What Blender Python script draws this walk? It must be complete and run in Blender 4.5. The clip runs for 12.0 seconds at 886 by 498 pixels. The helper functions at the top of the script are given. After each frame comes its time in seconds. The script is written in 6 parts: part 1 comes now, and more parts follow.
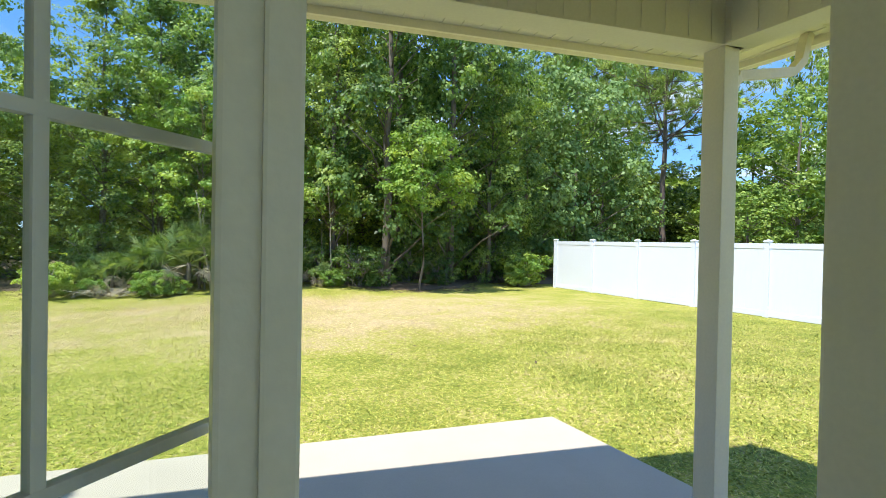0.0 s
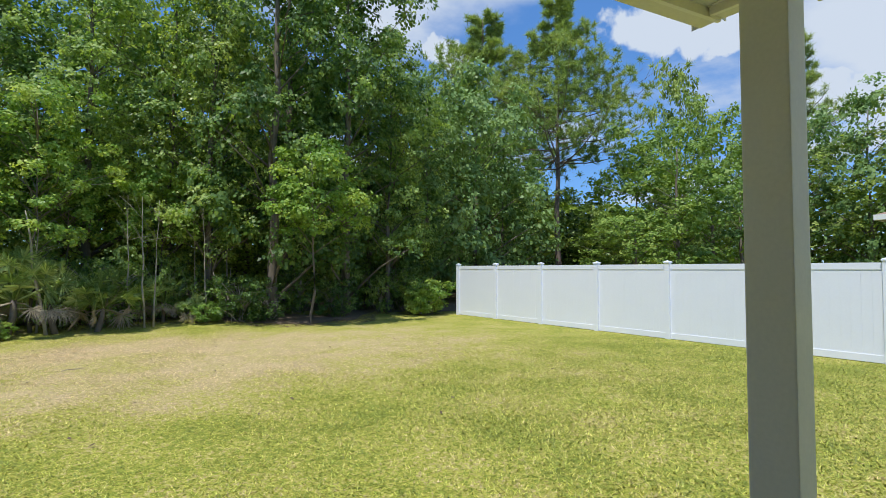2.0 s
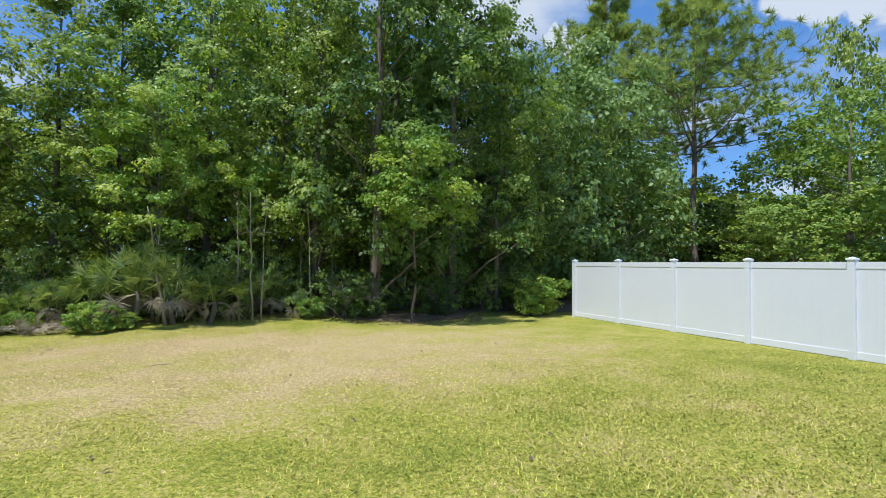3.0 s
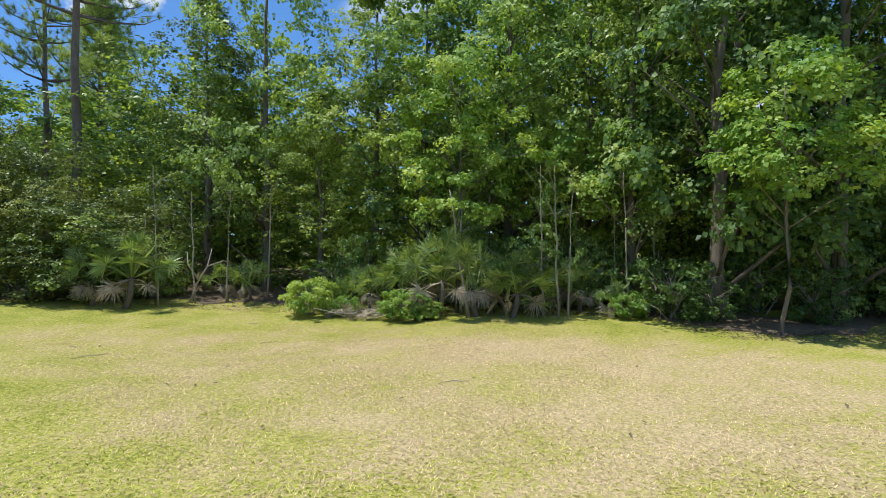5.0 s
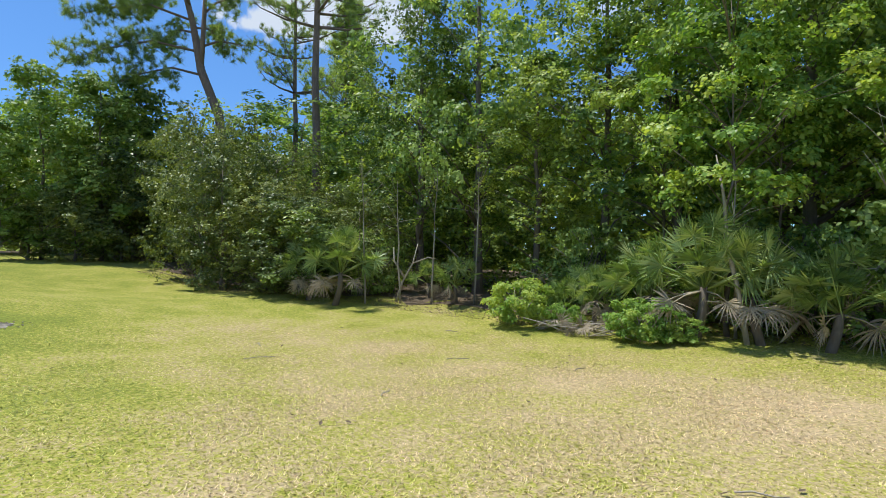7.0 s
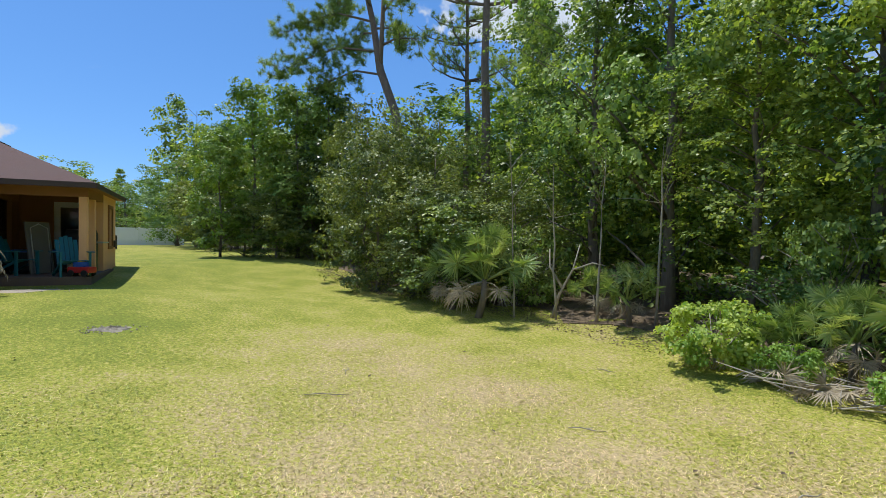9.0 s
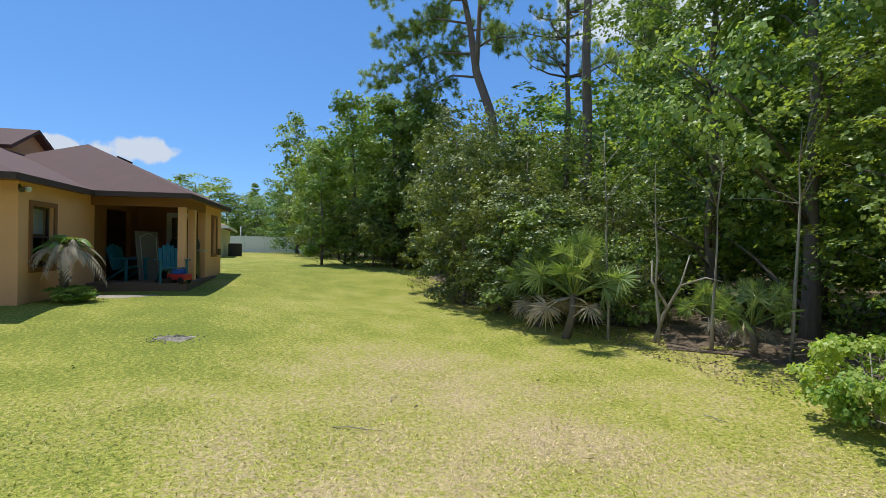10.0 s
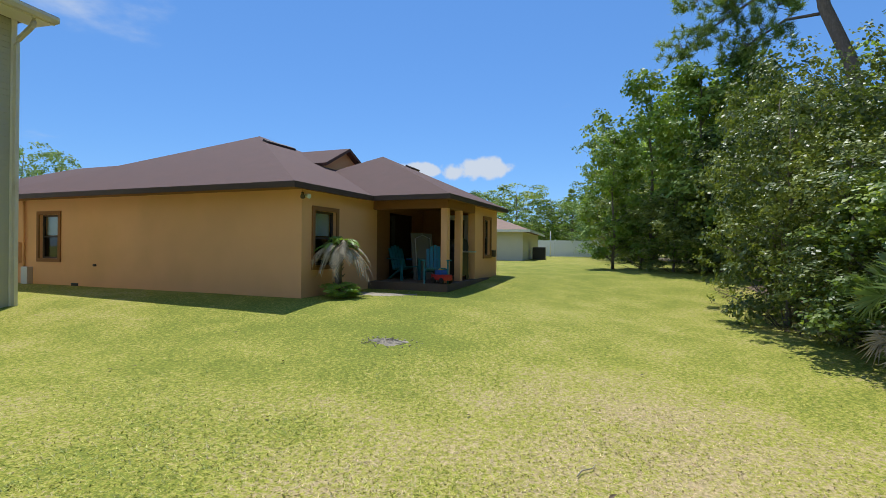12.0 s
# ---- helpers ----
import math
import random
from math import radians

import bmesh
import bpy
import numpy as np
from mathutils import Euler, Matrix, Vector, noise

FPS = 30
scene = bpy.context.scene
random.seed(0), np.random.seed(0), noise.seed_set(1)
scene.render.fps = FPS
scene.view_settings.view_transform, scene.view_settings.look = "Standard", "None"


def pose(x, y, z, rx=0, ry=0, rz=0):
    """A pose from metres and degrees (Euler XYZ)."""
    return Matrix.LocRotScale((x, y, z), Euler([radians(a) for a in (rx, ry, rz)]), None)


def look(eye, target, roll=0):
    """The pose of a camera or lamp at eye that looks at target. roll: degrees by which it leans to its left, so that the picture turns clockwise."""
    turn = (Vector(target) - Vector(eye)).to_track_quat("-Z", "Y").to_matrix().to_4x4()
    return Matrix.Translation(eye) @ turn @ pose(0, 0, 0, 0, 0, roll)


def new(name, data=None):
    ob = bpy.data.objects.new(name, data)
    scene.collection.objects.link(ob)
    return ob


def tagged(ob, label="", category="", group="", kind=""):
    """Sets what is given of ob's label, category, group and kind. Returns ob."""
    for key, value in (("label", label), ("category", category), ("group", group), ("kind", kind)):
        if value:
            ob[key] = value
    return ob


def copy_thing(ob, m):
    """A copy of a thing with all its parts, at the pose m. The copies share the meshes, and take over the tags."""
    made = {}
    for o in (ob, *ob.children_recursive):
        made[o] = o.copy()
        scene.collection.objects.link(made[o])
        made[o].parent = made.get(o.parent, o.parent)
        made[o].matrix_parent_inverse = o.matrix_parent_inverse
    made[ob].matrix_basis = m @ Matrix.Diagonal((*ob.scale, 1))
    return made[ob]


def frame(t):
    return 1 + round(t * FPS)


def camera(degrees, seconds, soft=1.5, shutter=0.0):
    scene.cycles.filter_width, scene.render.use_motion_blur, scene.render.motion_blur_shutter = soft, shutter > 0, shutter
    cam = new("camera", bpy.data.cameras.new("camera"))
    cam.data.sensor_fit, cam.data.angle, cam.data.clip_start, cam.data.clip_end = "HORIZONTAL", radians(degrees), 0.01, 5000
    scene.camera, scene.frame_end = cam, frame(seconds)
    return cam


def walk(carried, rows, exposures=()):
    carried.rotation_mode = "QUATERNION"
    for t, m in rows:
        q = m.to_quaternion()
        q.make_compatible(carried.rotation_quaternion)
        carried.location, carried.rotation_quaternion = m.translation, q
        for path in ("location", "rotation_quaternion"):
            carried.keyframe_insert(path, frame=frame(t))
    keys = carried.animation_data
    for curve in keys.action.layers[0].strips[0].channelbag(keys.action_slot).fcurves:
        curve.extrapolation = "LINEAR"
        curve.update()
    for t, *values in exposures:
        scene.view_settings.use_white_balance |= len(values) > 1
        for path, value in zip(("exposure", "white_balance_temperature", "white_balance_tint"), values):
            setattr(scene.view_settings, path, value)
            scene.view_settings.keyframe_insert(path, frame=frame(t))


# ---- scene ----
cam = camera(81.14, 12.0, soft=0.72)
PATH = [
    (0, pose(-1.963, -1.578, 1.504, 89.25, -1.09, -24.90)),
    (0.5, pose(-1.910, -1.337, 1.498, 89.47, -0.61, -30.89)),
    (1, pose(-1.789, -1.095, 1.481, 89.88, -0.11, -36.56)),
    (1.5, pose(-1.620, -0.881, 1.493, 91.11, 0.09, -38.47)),
    (2, pose(-1.257, -0.551, 1.493, 92.28, -0.06, -35.71)),
    (2.5, pose(-0.802, -0.086, 1.500, 92.39, -0.22, -30.45)),
    (3, pose(-0.244, 0.435, 1.502, 91.75, -0.54, -22.44)),
    (3.5, pose(0.125, 1.153, 1.510, 90.64, -0.86, -12.99)),
    (5.5, pose(-0.527, 3.865, 1.647, 89.05, -0.15, 15.79)),
    (6, pose(-0.682, 4.586, 1.538, 89.36, -0.26, 22.32)),
    (6.5, pose(-0.854, 5.310, 1.430, 89.63, -0.43, 28.62)),
    (7, pose(-1.018, 5.951, 1.370, 89.81, -0.63, 34.79)),
    (9, pose(-1.777, 8.597, 1.510, 89.07, -0.67, 57.87)),
    (9.5, pose(-2.140, 9.115, 1.534, 89.39, -0.71, 64.20)),
    (10, pose(-2.371, 9.672, 1.537, 89.82, -0.79, 70.37)),
    (10.5, pose(-2.737, 10.096, 1.533, 89.97, -0.77, 77.17)),
    (11, pose(-3.196, 10.419, 1.528, 89.92, -0.72, 84.31)),
    (11.5, pose(-3.720, 10.824, 1.477, 89.79, -0.69, 93.82)),
    (12, pose(-4.201, 11.148, 1.435, 89.96, -0.56, 105.09)),
]
EXPOSURES = [(0, 0.78, 6150, 8), (0.5, 0.5, 6150, 8), (1.0, 0.2, 6150, 8), (1.5, 0.06, 6150, 8), (3.0, 0.12, 6150, 8), (5.5, 0.16, 6150, 8), (7.0, 0.16, 6150, 8), (9.0, 0.06, 6150, 8), (12, 0.0, 6150, 8)]
walk(cam, PATH, EXPOSURES)
SKY_STRENGTH, SUN_STRENGTH = 0.125, 4.5
CLOUDS = (((-0.97, -0.192, 0.152), 0.070, 0.36), ((-0.94, -0.306, 0.148), 0.045, 0.35), ((0.534, 0.75, 0.39), 0.06, 0.6), ((-0.71, 0.585, 0.41), 0.13, 0.5), ((-0.63, 0.66, 0.41), 0.11, 0.6), ((0.82, 0.434, 0.40), 0.16, 0.35), ((0.933, 0.26, 0.26), 0.11, 0.4))

# ---- light and sky ----
SUN_DIR = Vector((-1.05, -0.45, 2.7)).normalized()
world = bpy.data.worlds.new("world")
scene.world = world
world.use_nodes = True
wn, wl = world.node_tree.nodes, world.node_tree.links
wn.clear()
sky = wn.new("ShaderNodeTexSky")
sky.sky_type = "NISHITA"
sky.sun_disc = False
sky.sun_elevation = math.asin(SUN_DIR.z)
sky.sun_rotation = math.atan2(SUN_DIR.x, SUN_DIR.y)
sky.air_density, sky.dust_density, sky.ozone_density = 1.0, 0.0, 5.0
geo = wn.new("ShaderNodeTexCoord")
# cumulus: noise on the sky dome seen flat from below, thicker towards the north-east
sep = wn.new("ShaderNodeSeparateXYZ")
wl.new(geo.outputs["Generated"], sep.inputs[0])
zmax = wn.new("ShaderNodeMath"); zmax.operation = "MAXIMUM"; zmax.inputs[1].default_value = 0.04
wl.new(sep.outputs[2], zmax.inputs[0])
zadd = wn.new("ShaderNodeMath"); zadd.operation = "ADD"; zadd.inputs[1].default_value = 0.12
wl.new(zmax.outputs[0], zadd.inputs[0])
flat = wn.new("ShaderNodeVectorMath"); flat.operation = "SCALE"
inv = wn.new("ShaderNodeMath"); inv.operation = "DIVIDE"; inv.inputs[0].default_value = 1.0
wl.new(zadd.outputs[0], inv.inputs[1])
wl.new(geo.outputs["Generated"], flat.inputs[0]); wl.new(inv.outputs[0], flat.inputs["Scale"])
cn = wn.new("ShaderNodeTexNoise")
cn.inputs["Scale"].default_value = 1.1; cn.inputs["Detail"].default_value = 7; cn.inputs["Roughness"].default_value = 0.55
wl.new(flat.outputs[0], cn.inputs["Vector"])
grow = wn.new("ShaderNodeMath"); grow.operation = "MULTIPLY_ADD"
grow.inputs[1].default_value = 0.15; grow.inputs[2].default_value = -0.05
wl.new(sep.outputs[0], grow.inputs[0])
csum = wn.new("ShaderNodeMath"); csum.operation = "ADD"
wl.new(cn.outputs["Fac"], csum.inputs[0]); wl.new(grow.outputs[0], csum.inputs[1])
cr = wn.new("ShaderNodeMapRange"); cr.interpolation_type = "SMOOTHSTEP"
cr.inputs["From Min"].default_value = 0.49; cr.inputs["From Max"].default_value = 0.70
wl.new(csum.outputs[0], cr.inputs["Value"])


def cloud_puff(direction, radius, low):
    """A lone cumulus round a direction, its edge broken by noise."""
    vm = wn.new("ShaderNodeVectorMath"); vm.operation = "SUBTRACT"
    vm.inputs[1].default_value = direction
    wl.new(geo.outputs["Generated"], vm.inputs[0])
    sc = wn.new("ShaderNodeVectorMath"); sc.operation = "MULTIPLY"
    sc.inputs[1].default_value = (1 / radius, 1 / radius, 1 / (radius * low))
    wl.new(vm.outputs[0], sc.inputs[0])
    ln = wn.new("ShaderNodeVectorMath"); ln.operation = "LENGTH"
    wl.new(sc.outputs[0], ln.inputs[0])
    nz = wn.new("ShaderNodeTexNoise"); nz.inputs["Scale"].default_value = 22; nz.inputs["Detail"].default_value = 5
    wl.new(geo.outputs["Generated"], nz.inputs["Vector"])
    ad = wn.new("ShaderNodeMath"); ad.operation = "MULTIPLY_ADD"; ad.inputs[1].default_value = 2.2
    wl.new(nz.outputs["Fac"], ad.inputs[0]); wl.new(ln.outputs["Value"], ad.inputs[2])
    mr = wn.new("ShaderNodeMapRange"); mr.interpolation_type = "SMOOTHSTEP"
    mr.inputs["From Min"].default_value = 2.1; mr.inputs["From Max"].default_value = 1.75
    wl.new(ad.outputs[0], mr.inputs["Value"])
    return mr.outputs[0]


cover = cr.outputs[0]
for d, r, low in CLOUDS:
    mx = wn.new("ShaderNodeMath"); mx.operation = "MAXIMUM"
    wl.new(cover, mx.inputs[0]); wl.new(cloud_puff(Vector(d).normalized(), r, low), mx.inputs[1])
    cover = mx.outputs[0]
fade = wn.new("ShaderNodeMapRange"); fade.inputs["From Min"].default_value = 0.0; fade.inputs["From Max"].default_value = 0.12
wl.new(sep.outputs[2], fade.inputs["Value"])
cf = wn.new("ShaderNodeMath"); cf.operation = "MULTIPLY"
wl.new(cover, cf.inputs[0]); wl.new(fade.outputs[0], cf.inputs[1])
cmix = wn.new("ShaderNodeMix"); cmix.data_type = "RGBA"
wl.new(cf.outputs[0], cmix.inputs["Factor"]); wl.new(sky.outputs[0], cmix.inputs["A"])
cmix.inputs["B"].default_value = (5.0, 5.4, 6.1, 1)
tint = wn.new("ShaderNodeMix"); tint.data_type = "RGBA"; tint.blend_type = "MULTIPLY"; tint.inputs["Factor"].default_value = 1.0
tint.inputs["B"].default_value = (0.79, 0.955, 1.13, 1)
haze = wn.new("ShaderNodeMix"); haze.data_type = "RGBA"; haze.inputs["Factor"].default_value = 0.42
haze.inputs["B"].default_value = (0.95, 2.5, 5.9, 1)
wl.new(sky.outputs[0], tint.inputs["A"]); wl.new(tint.outputs["Result"], haze.inputs["A"]); wl.new(haze.outputs["Result"], cmix.inputs["A"])
bg = wn.new("ShaderNodeBackground"); bg.inputs["Strength"].default_value = SKY_STRENGTH
out = wn.new("ShaderNodeOutputWorld")
wl.new(cmix.outputs["Result"], bg.inputs["Color"]); wl.new(bg.outputs[0], out.inputs["Surface"])

sun = new("sun", bpy.data.lights.new("sun", "SUN"))
sun.data.energy, sun.data.angle, sun.data.color = SUN_STRENGTH, radians(0.55), (1.0, 0.95, 0.87)
sun.matrix_world = look(SUN_DIR * 50, (0, 0, 0))


# ---- materials ----
def material(name, base, rough=0.7, spread=0.12, scale=6.0, fine=60.0, bump=0.15, metal=0.0, dirt=None, stretch=(1, 1, 1), vary=0.0, spec=0.5):
    """Base colour with variation at two scales, fine relief, and stains of the colour dirt where it is given."""
    m = bpy.data.materials.new(name)
    m.use_nodes = True
    n, l = m.node_tree.nodes, m.node_tree.links
    p = n["Principled BSDF"]
    p.inputs["Metallic"].default_value = metal
    p.inputs["Specular IOR Level"].default_value = spec
    tc, mp = n.new("ShaderNodeTexCoord"), n.new("ShaderNodeMapping")
    mp.inputs["Scale"].default_value = stretch
    l.new(tc.outputs["Object"], mp.inputs[0])
    a, b = n.new("ShaderNodeTexNoise"), n.new("ShaderNodeTexNoise")
    a.inputs["Scale"].default_value, b.inputs["Scale"].default_value = scale, fine
    a.inputs["Detail"].default_value = b.inputs["Detail"].default_value = 4
    l.new(mp.outputs[0], a.inputs[0]), l.new(mp.outputs[0], b.inputs[0])
    add = n.new("ShaderNodeMath"); add.operation = "ADD"
    l.new(a.outputs["Fac"], add.inputs[0]), l.new(b.outputs["Fac"], add.inputs[1])
    mr = n.new("ShaderNodeMapRange")
    mr.inputs["From Min"].default_value, mr.inputs["From Max"].default_value = 0.6, 1.4
    mr.inputs["To Min"].default_value, mr.inputs["To Max"].default_value = 1 - spread, 1 + spread
    l.new(add.outputs[0], mr.inputs["Value"])
    value = mr.outputs[0]
    if vary:
        oi, vr = n.new("ShaderNodeObjectInfo"), n.new("ShaderNodeMapRange")
        vr.inputs["To Min"].default_value, vr.inputs["To Max"].default_value = 1 - vary, 1 + vary
        l.new(oi.outputs["Random"], vr.inputs["Value"])
        mu = n.new("ShaderNodeMath"); mu.operation = "MULTIPLY"
        l.new(value, mu.inputs[0]), l.new(vr.outputs[0], mu.inputs[1])
        value = mu.outputs[0]
    col = n.new("ShaderNodeVectorMath"); col.operation = "SCALE"
    col.inputs[0].default_value = base
    l.new(value, col.inputs["Scale"])
    colour = col.outputs[0]
    if dirt:
        c = n.new("ShaderNodeTexNoise"); c.inputs["Scale"].default_value = scale * 0.45; c.inputs["Detail"].default_value = 6
        l.new(mp.outputs[0], c.inputs[0])
        cr = n.new("ShaderNodeMapRange"); cr.inputs["From Min"].default_value, cr.inputs["From Max"].default_value = 0.52, 0.75
        cr.inputs["To Max"].default_value = 0.6
        l.new(c.outputs["Fac"], cr.inputs["Value"])
        mix = n.new("ShaderNodeMix"); mix.data_type = "RGBA"
        l.new(cr.outputs[0], mix.inputs["Factor"]), l.new(colour, mix.inputs["A"])
        mix.inputs["B"].default_value = (*dirt, 1)
        colour = mix.outputs["Result"]
    l.new(colour, p.inputs["Base Color"])
    rr = n.new("ShaderNodeMapRange")
    rr.inputs["To Min"].default_value, rr.inputs["To Max"].default_value = max(rough - 0.12, 0.05), min(rough + 0.12, 1)
    l.new(a.outputs["Fac"], rr.inputs["Value"]), l.new(rr.outputs[0], p.inputs["Roughness"])
    bp = n.new("ShaderNodeBump"); bp.inputs["Strength"].default_value = bump; bp.inputs["Distance"].default_value = 0.01
    l.new(b.outputs["Fac"], bp.inputs["Height"]), l.new(bp.outputs[0], p.inputs["Normal"])
    return m


def foliage(name, dark, light, tip, through_light=0.42, rough=0.48):
    """Leaves: the tone goes from leaf to leaf, from clump to clump, and from plant to plant; light passes through them."""
    m = bpy.data.materials.new(name)
    m.use_nodes = True
    n, l = m.node_tree.nodes, m.node_tree.links
    p = n["Principled BSDF"]
    g, oi = n.new("ShaderNodeNewGeometry"), n.new("ShaderNodeObjectInfo")
    tc, nz = n.new("ShaderNodeTexCoord"), n.new("ShaderNodeTexNoise")
    nz.inputs["Scale"].default_value, nz.inputs["Detail"].default_value = 0.9, 3
    l.new(tc.outputs["Object"], nz.inputs[0])
    mul = n.new("ShaderNodeMath"); mul.operation = "MULTIPLY_ADD"; mul.inputs[1].default_value = 0.45
    l.new(g.outputs["Random Per Island"], mul.inputs[0])
    nm = n.new("ShaderNodeMath"); nm.operation = "MULTIPLY_ADD"; nm.inputs[1].default_value, nm.inputs[2].default_value = 2.2, -0.92
    l.new(nz.outputs["Fac"], nm.inputs[0]); l.new(nm.outputs[0], mul.inputs[2])
    ob = n.new("ShaderNodeMath"); ob.operation = "MULTIPLY_ADD"; ob.inputs[1].default_value = 0.5
    l.new(oi.outputs["Random"], ob.inputs[0]); l.new(mul.outputs[0], ob.inputs[2])
    ramp = n.new("ShaderNodeValToRGB")
    ramp.color_ramp.elements[0].color, ramp.color_ramp.elements[1].color = (*dark, 1), (*tip, 1)
    ramp.color_ramp.elements.new(0.55).color = (*light, 1)
    l.new(ob.outputs[0], ramp.inputs[0])
    l.new(ramp.outputs[0], p.inputs["Base Color"])
    p.inputs["Roughness"].default_value = rough
    p.inputs["Specular IOR Level"].default_value = 0.3
    tr = n.new("ShaderNodeBsdfTranslucent")
    warm = n.new("ShaderNodeMix"); warm.data_type = "RGBA"; warm.blend_type = "MULTIPLY"; warm.inputs["Factor"].default_value = 1
    warm.inputs["B"].default_value = (1.2, 1.2, 0.45, 1)
    l.new(ramp.outputs[0], warm.inputs["A"]); l.new(warm.outputs["Result"], tr.inputs["Color"])
    mx = n.new("ShaderNodeMixShader"); mx.inputs[0].default_value = through_light
    l.new(p.outputs[0], mx.inputs[1]); l.new(tr.outputs[0], mx.inputs[2])
    l.new(mx.outputs[0], n["Material Output"].inputs["Surface"])
    return m


def lawn_colour(n, l):
    """The lawn's colour from the place: green near the patio and the neighbour's house, straw-coloured in dry patches."""
    g = n.new("ShaderNodeNewGeometry")
    big, mid, fine, tiny = (n.new("ShaderNodeTexNoise") for _ in range(4))
    for node, s, d in ((big, 0.16, 3), (mid, 1.1, 5), (fine, 20, 6), (tiny, 60, 2)):
        node.inputs["Scale"].default_value, node.inputs["Detail"].default_value = s, d
        l.new(g.outputs["Position"], node.inputs[0])
    def dry(centre, radius, power):
        v = n.new("ShaderNodeVectorMath"); v.operation = "SUBTRACT"; v.inputs[1].default_value = centre
        l.new(g.outputs["Position"], v.inputs[0])
        s = n.new("ShaderNodeVectorMath"); s.operation = "DIVIDE"; s.inputs[1].default_value = radius
        l.new(v.outputs[0], s.inputs[0])
        ln = n.new("ShaderNodeVectorMath"); ln.operation = "LENGTH"
        l.new(s.outputs[0], ln.inputs[0])
        r = n.new("ShaderNodeMapRange"); r.interpolation_type = "SMOOTHSTEP"
        r.inputs["From Min"].default_value, r.inputs["From Max"].default_value = 0.2, 1.1
        r.inputs["To Min"].default_value, r.inputs["To Max"].default_value = power, 0
        l.new(ln.outputs["Value"], r.inputs["Value"])
        return r.outputs[0]
    total = None
    for spot in (((-3, 10.5, 0), (9, 5.2, 50), 0.38), ((4.5, 9.5, 0), (5, 4.0, 50), 0.34), ((0, 7.2, 0), (3.6, 2.2, 50), 0.24), ((0, 12.0, 0), (5, 1.8, 50), 0.22), ((-9.3, 12.0, 0), (2.6, 1.8, 50), 0.26), ((-6.7, 12.5, 0), (1.0, 0.8, 50), 0.30), ((-14, 6, 0), (8, 6, 50), -0.20), ((-22, 11, 0), (14, 5, 50), -0.16), ((-10.9, 8.5, 0), (1.6, 1.4, 50), -0.22), ((1.2, 4.6, 0), (1.7, 1.1, 50), -0.14), ((8.2, 4.0, 0), (2.2, 6, 50), -0.12), ((-6.8, 8.2, 0), (2.0, 1.2, 50), -0.16)):
        o = dry(*spot)
        if total is None:
            total = o
        else:
            a = n.new("ShaderNodeMath"); l.new(total, a.inputs[0]); l.new(o, a.inputs[1]); total = a.outputs[0]
    def plus(node, factor, base):
        a = n.new("ShaderNodeMath"); a.operation = "MULTIPLY_ADD"
        a.inputs[1].default_value, a.inputs[2].default_value = factor, base
        l.new(node.outputs["Fac"], a.inputs[0])
        b = n.new("ShaderNodeMath"); l.new(a.outputs[0], b.inputs[0]); l.new(total, b.inputs[1])
        return b.outputs[0]
    total = plus(big, 0.5, -0.13); total = plus(mid, 1.0, -0.44); total = plus(fine, 1.5, -0.65); total = plus(tiny, 1.6, -0.79)
    ramp = n.new("ShaderNodeValToRGB")
    e = ramp.color_ramp.elements
    e[0].position, e[0].color = 0.0, (*LAWN[0], 1)
    e[1].position, e[1].color = 1.0, (*LAWN[3], 1)
    e.new(0.35).color = (*LAWN[1], 1)
    e.new(0.65).color = (*LAWN[2], 1)
    l.new(total, ramp.inputs[0])
    turf = n.new("ShaderNodeTexNoise")
    turf.inputs["Scale"].default_value, turf.inputs["Detail"].default_value, turf.inputs["Roughness"].default_value = 26, 4, 0.65
    l.new(g.outputs["Position"], turf.inputs[0])
    deep = n.new("ShaderNodeMapRange")
    deep.inputs["From Min"].default_value, deep.inputs["From Max"].default_value = 0.32, 0.68
    deep.inputs["To Min"].default_value, deep.inputs["To Max"].default_value = 0.72, 1.32
    l.new(turf.outputs["Fac"], deep.inputs["Value"])
    tone = n.new("ShaderNodeVectorMath"); tone.operation = "SCALE"
    l.new(ramp.outputs[0], tone.inputs[0]); l.new(deep.outputs[0], tone.inputs["Scale"])
    return tone.outputs[0]


LAWN = ((0.175, 0.205, 0.030), (0.335, 0.325, 0.052), (0.395, 0.322, 0.138), (0.475, 0.36, 0.205))
m_ground = bpy.data.materials.new("lawn_soil")
m_ground.use_nodes = True
_n, _l = m_ground.node_tree.nodes, m_ground.node_tree.links
_c = lawn_colour(_n, _l)
_n["Principled BSDF"].inputs["Roughness"].default_value = 0.9
_n["Principled BSDF"].inputs["Specular IOR Level"].default_value = 0.15
_l.new(_c, _n["Principled BSDF"].inputs["Base Color"])
_b, _t, _g = _n.new("ShaderNodeBump"), _n.new("ShaderNodeTexNoise"), _n.new("ShaderNodeNewGeometry")
_t.inputs["Scale"].default_value, _t.inputs["Detail"].default_value = 45, 4
_b.inputs["Strength"].default_value, _b.inputs["Distance"].default_value = 0.5, 0.012
_l.new(_g.outputs["Position"], _t.inputs[0]), _l.new(_t.outputs["Fac"], _b.inputs["Height"]), _l.new(_b.outputs[0], _n["Principled BSDF"].inputs["Normal"])
m_blade = bpy.data.materials.new("grass_blade")
m_blade.use_nodes = True
_n, _l = m_blade.node_tree.nodes, m_blade.node_tree.links
_c = lawn_colour(_n, _l)
_g, _r, _s = _n.new("ShaderNodeNewGeometry"), _n.new("ShaderNodeMapRange"), _n.new("ShaderNodeVectorMath")
_s.operation = "SCALE"
_r.inputs["To Min"].default_value, _r.inputs["To Max"].default_value = 0.8, 1.9
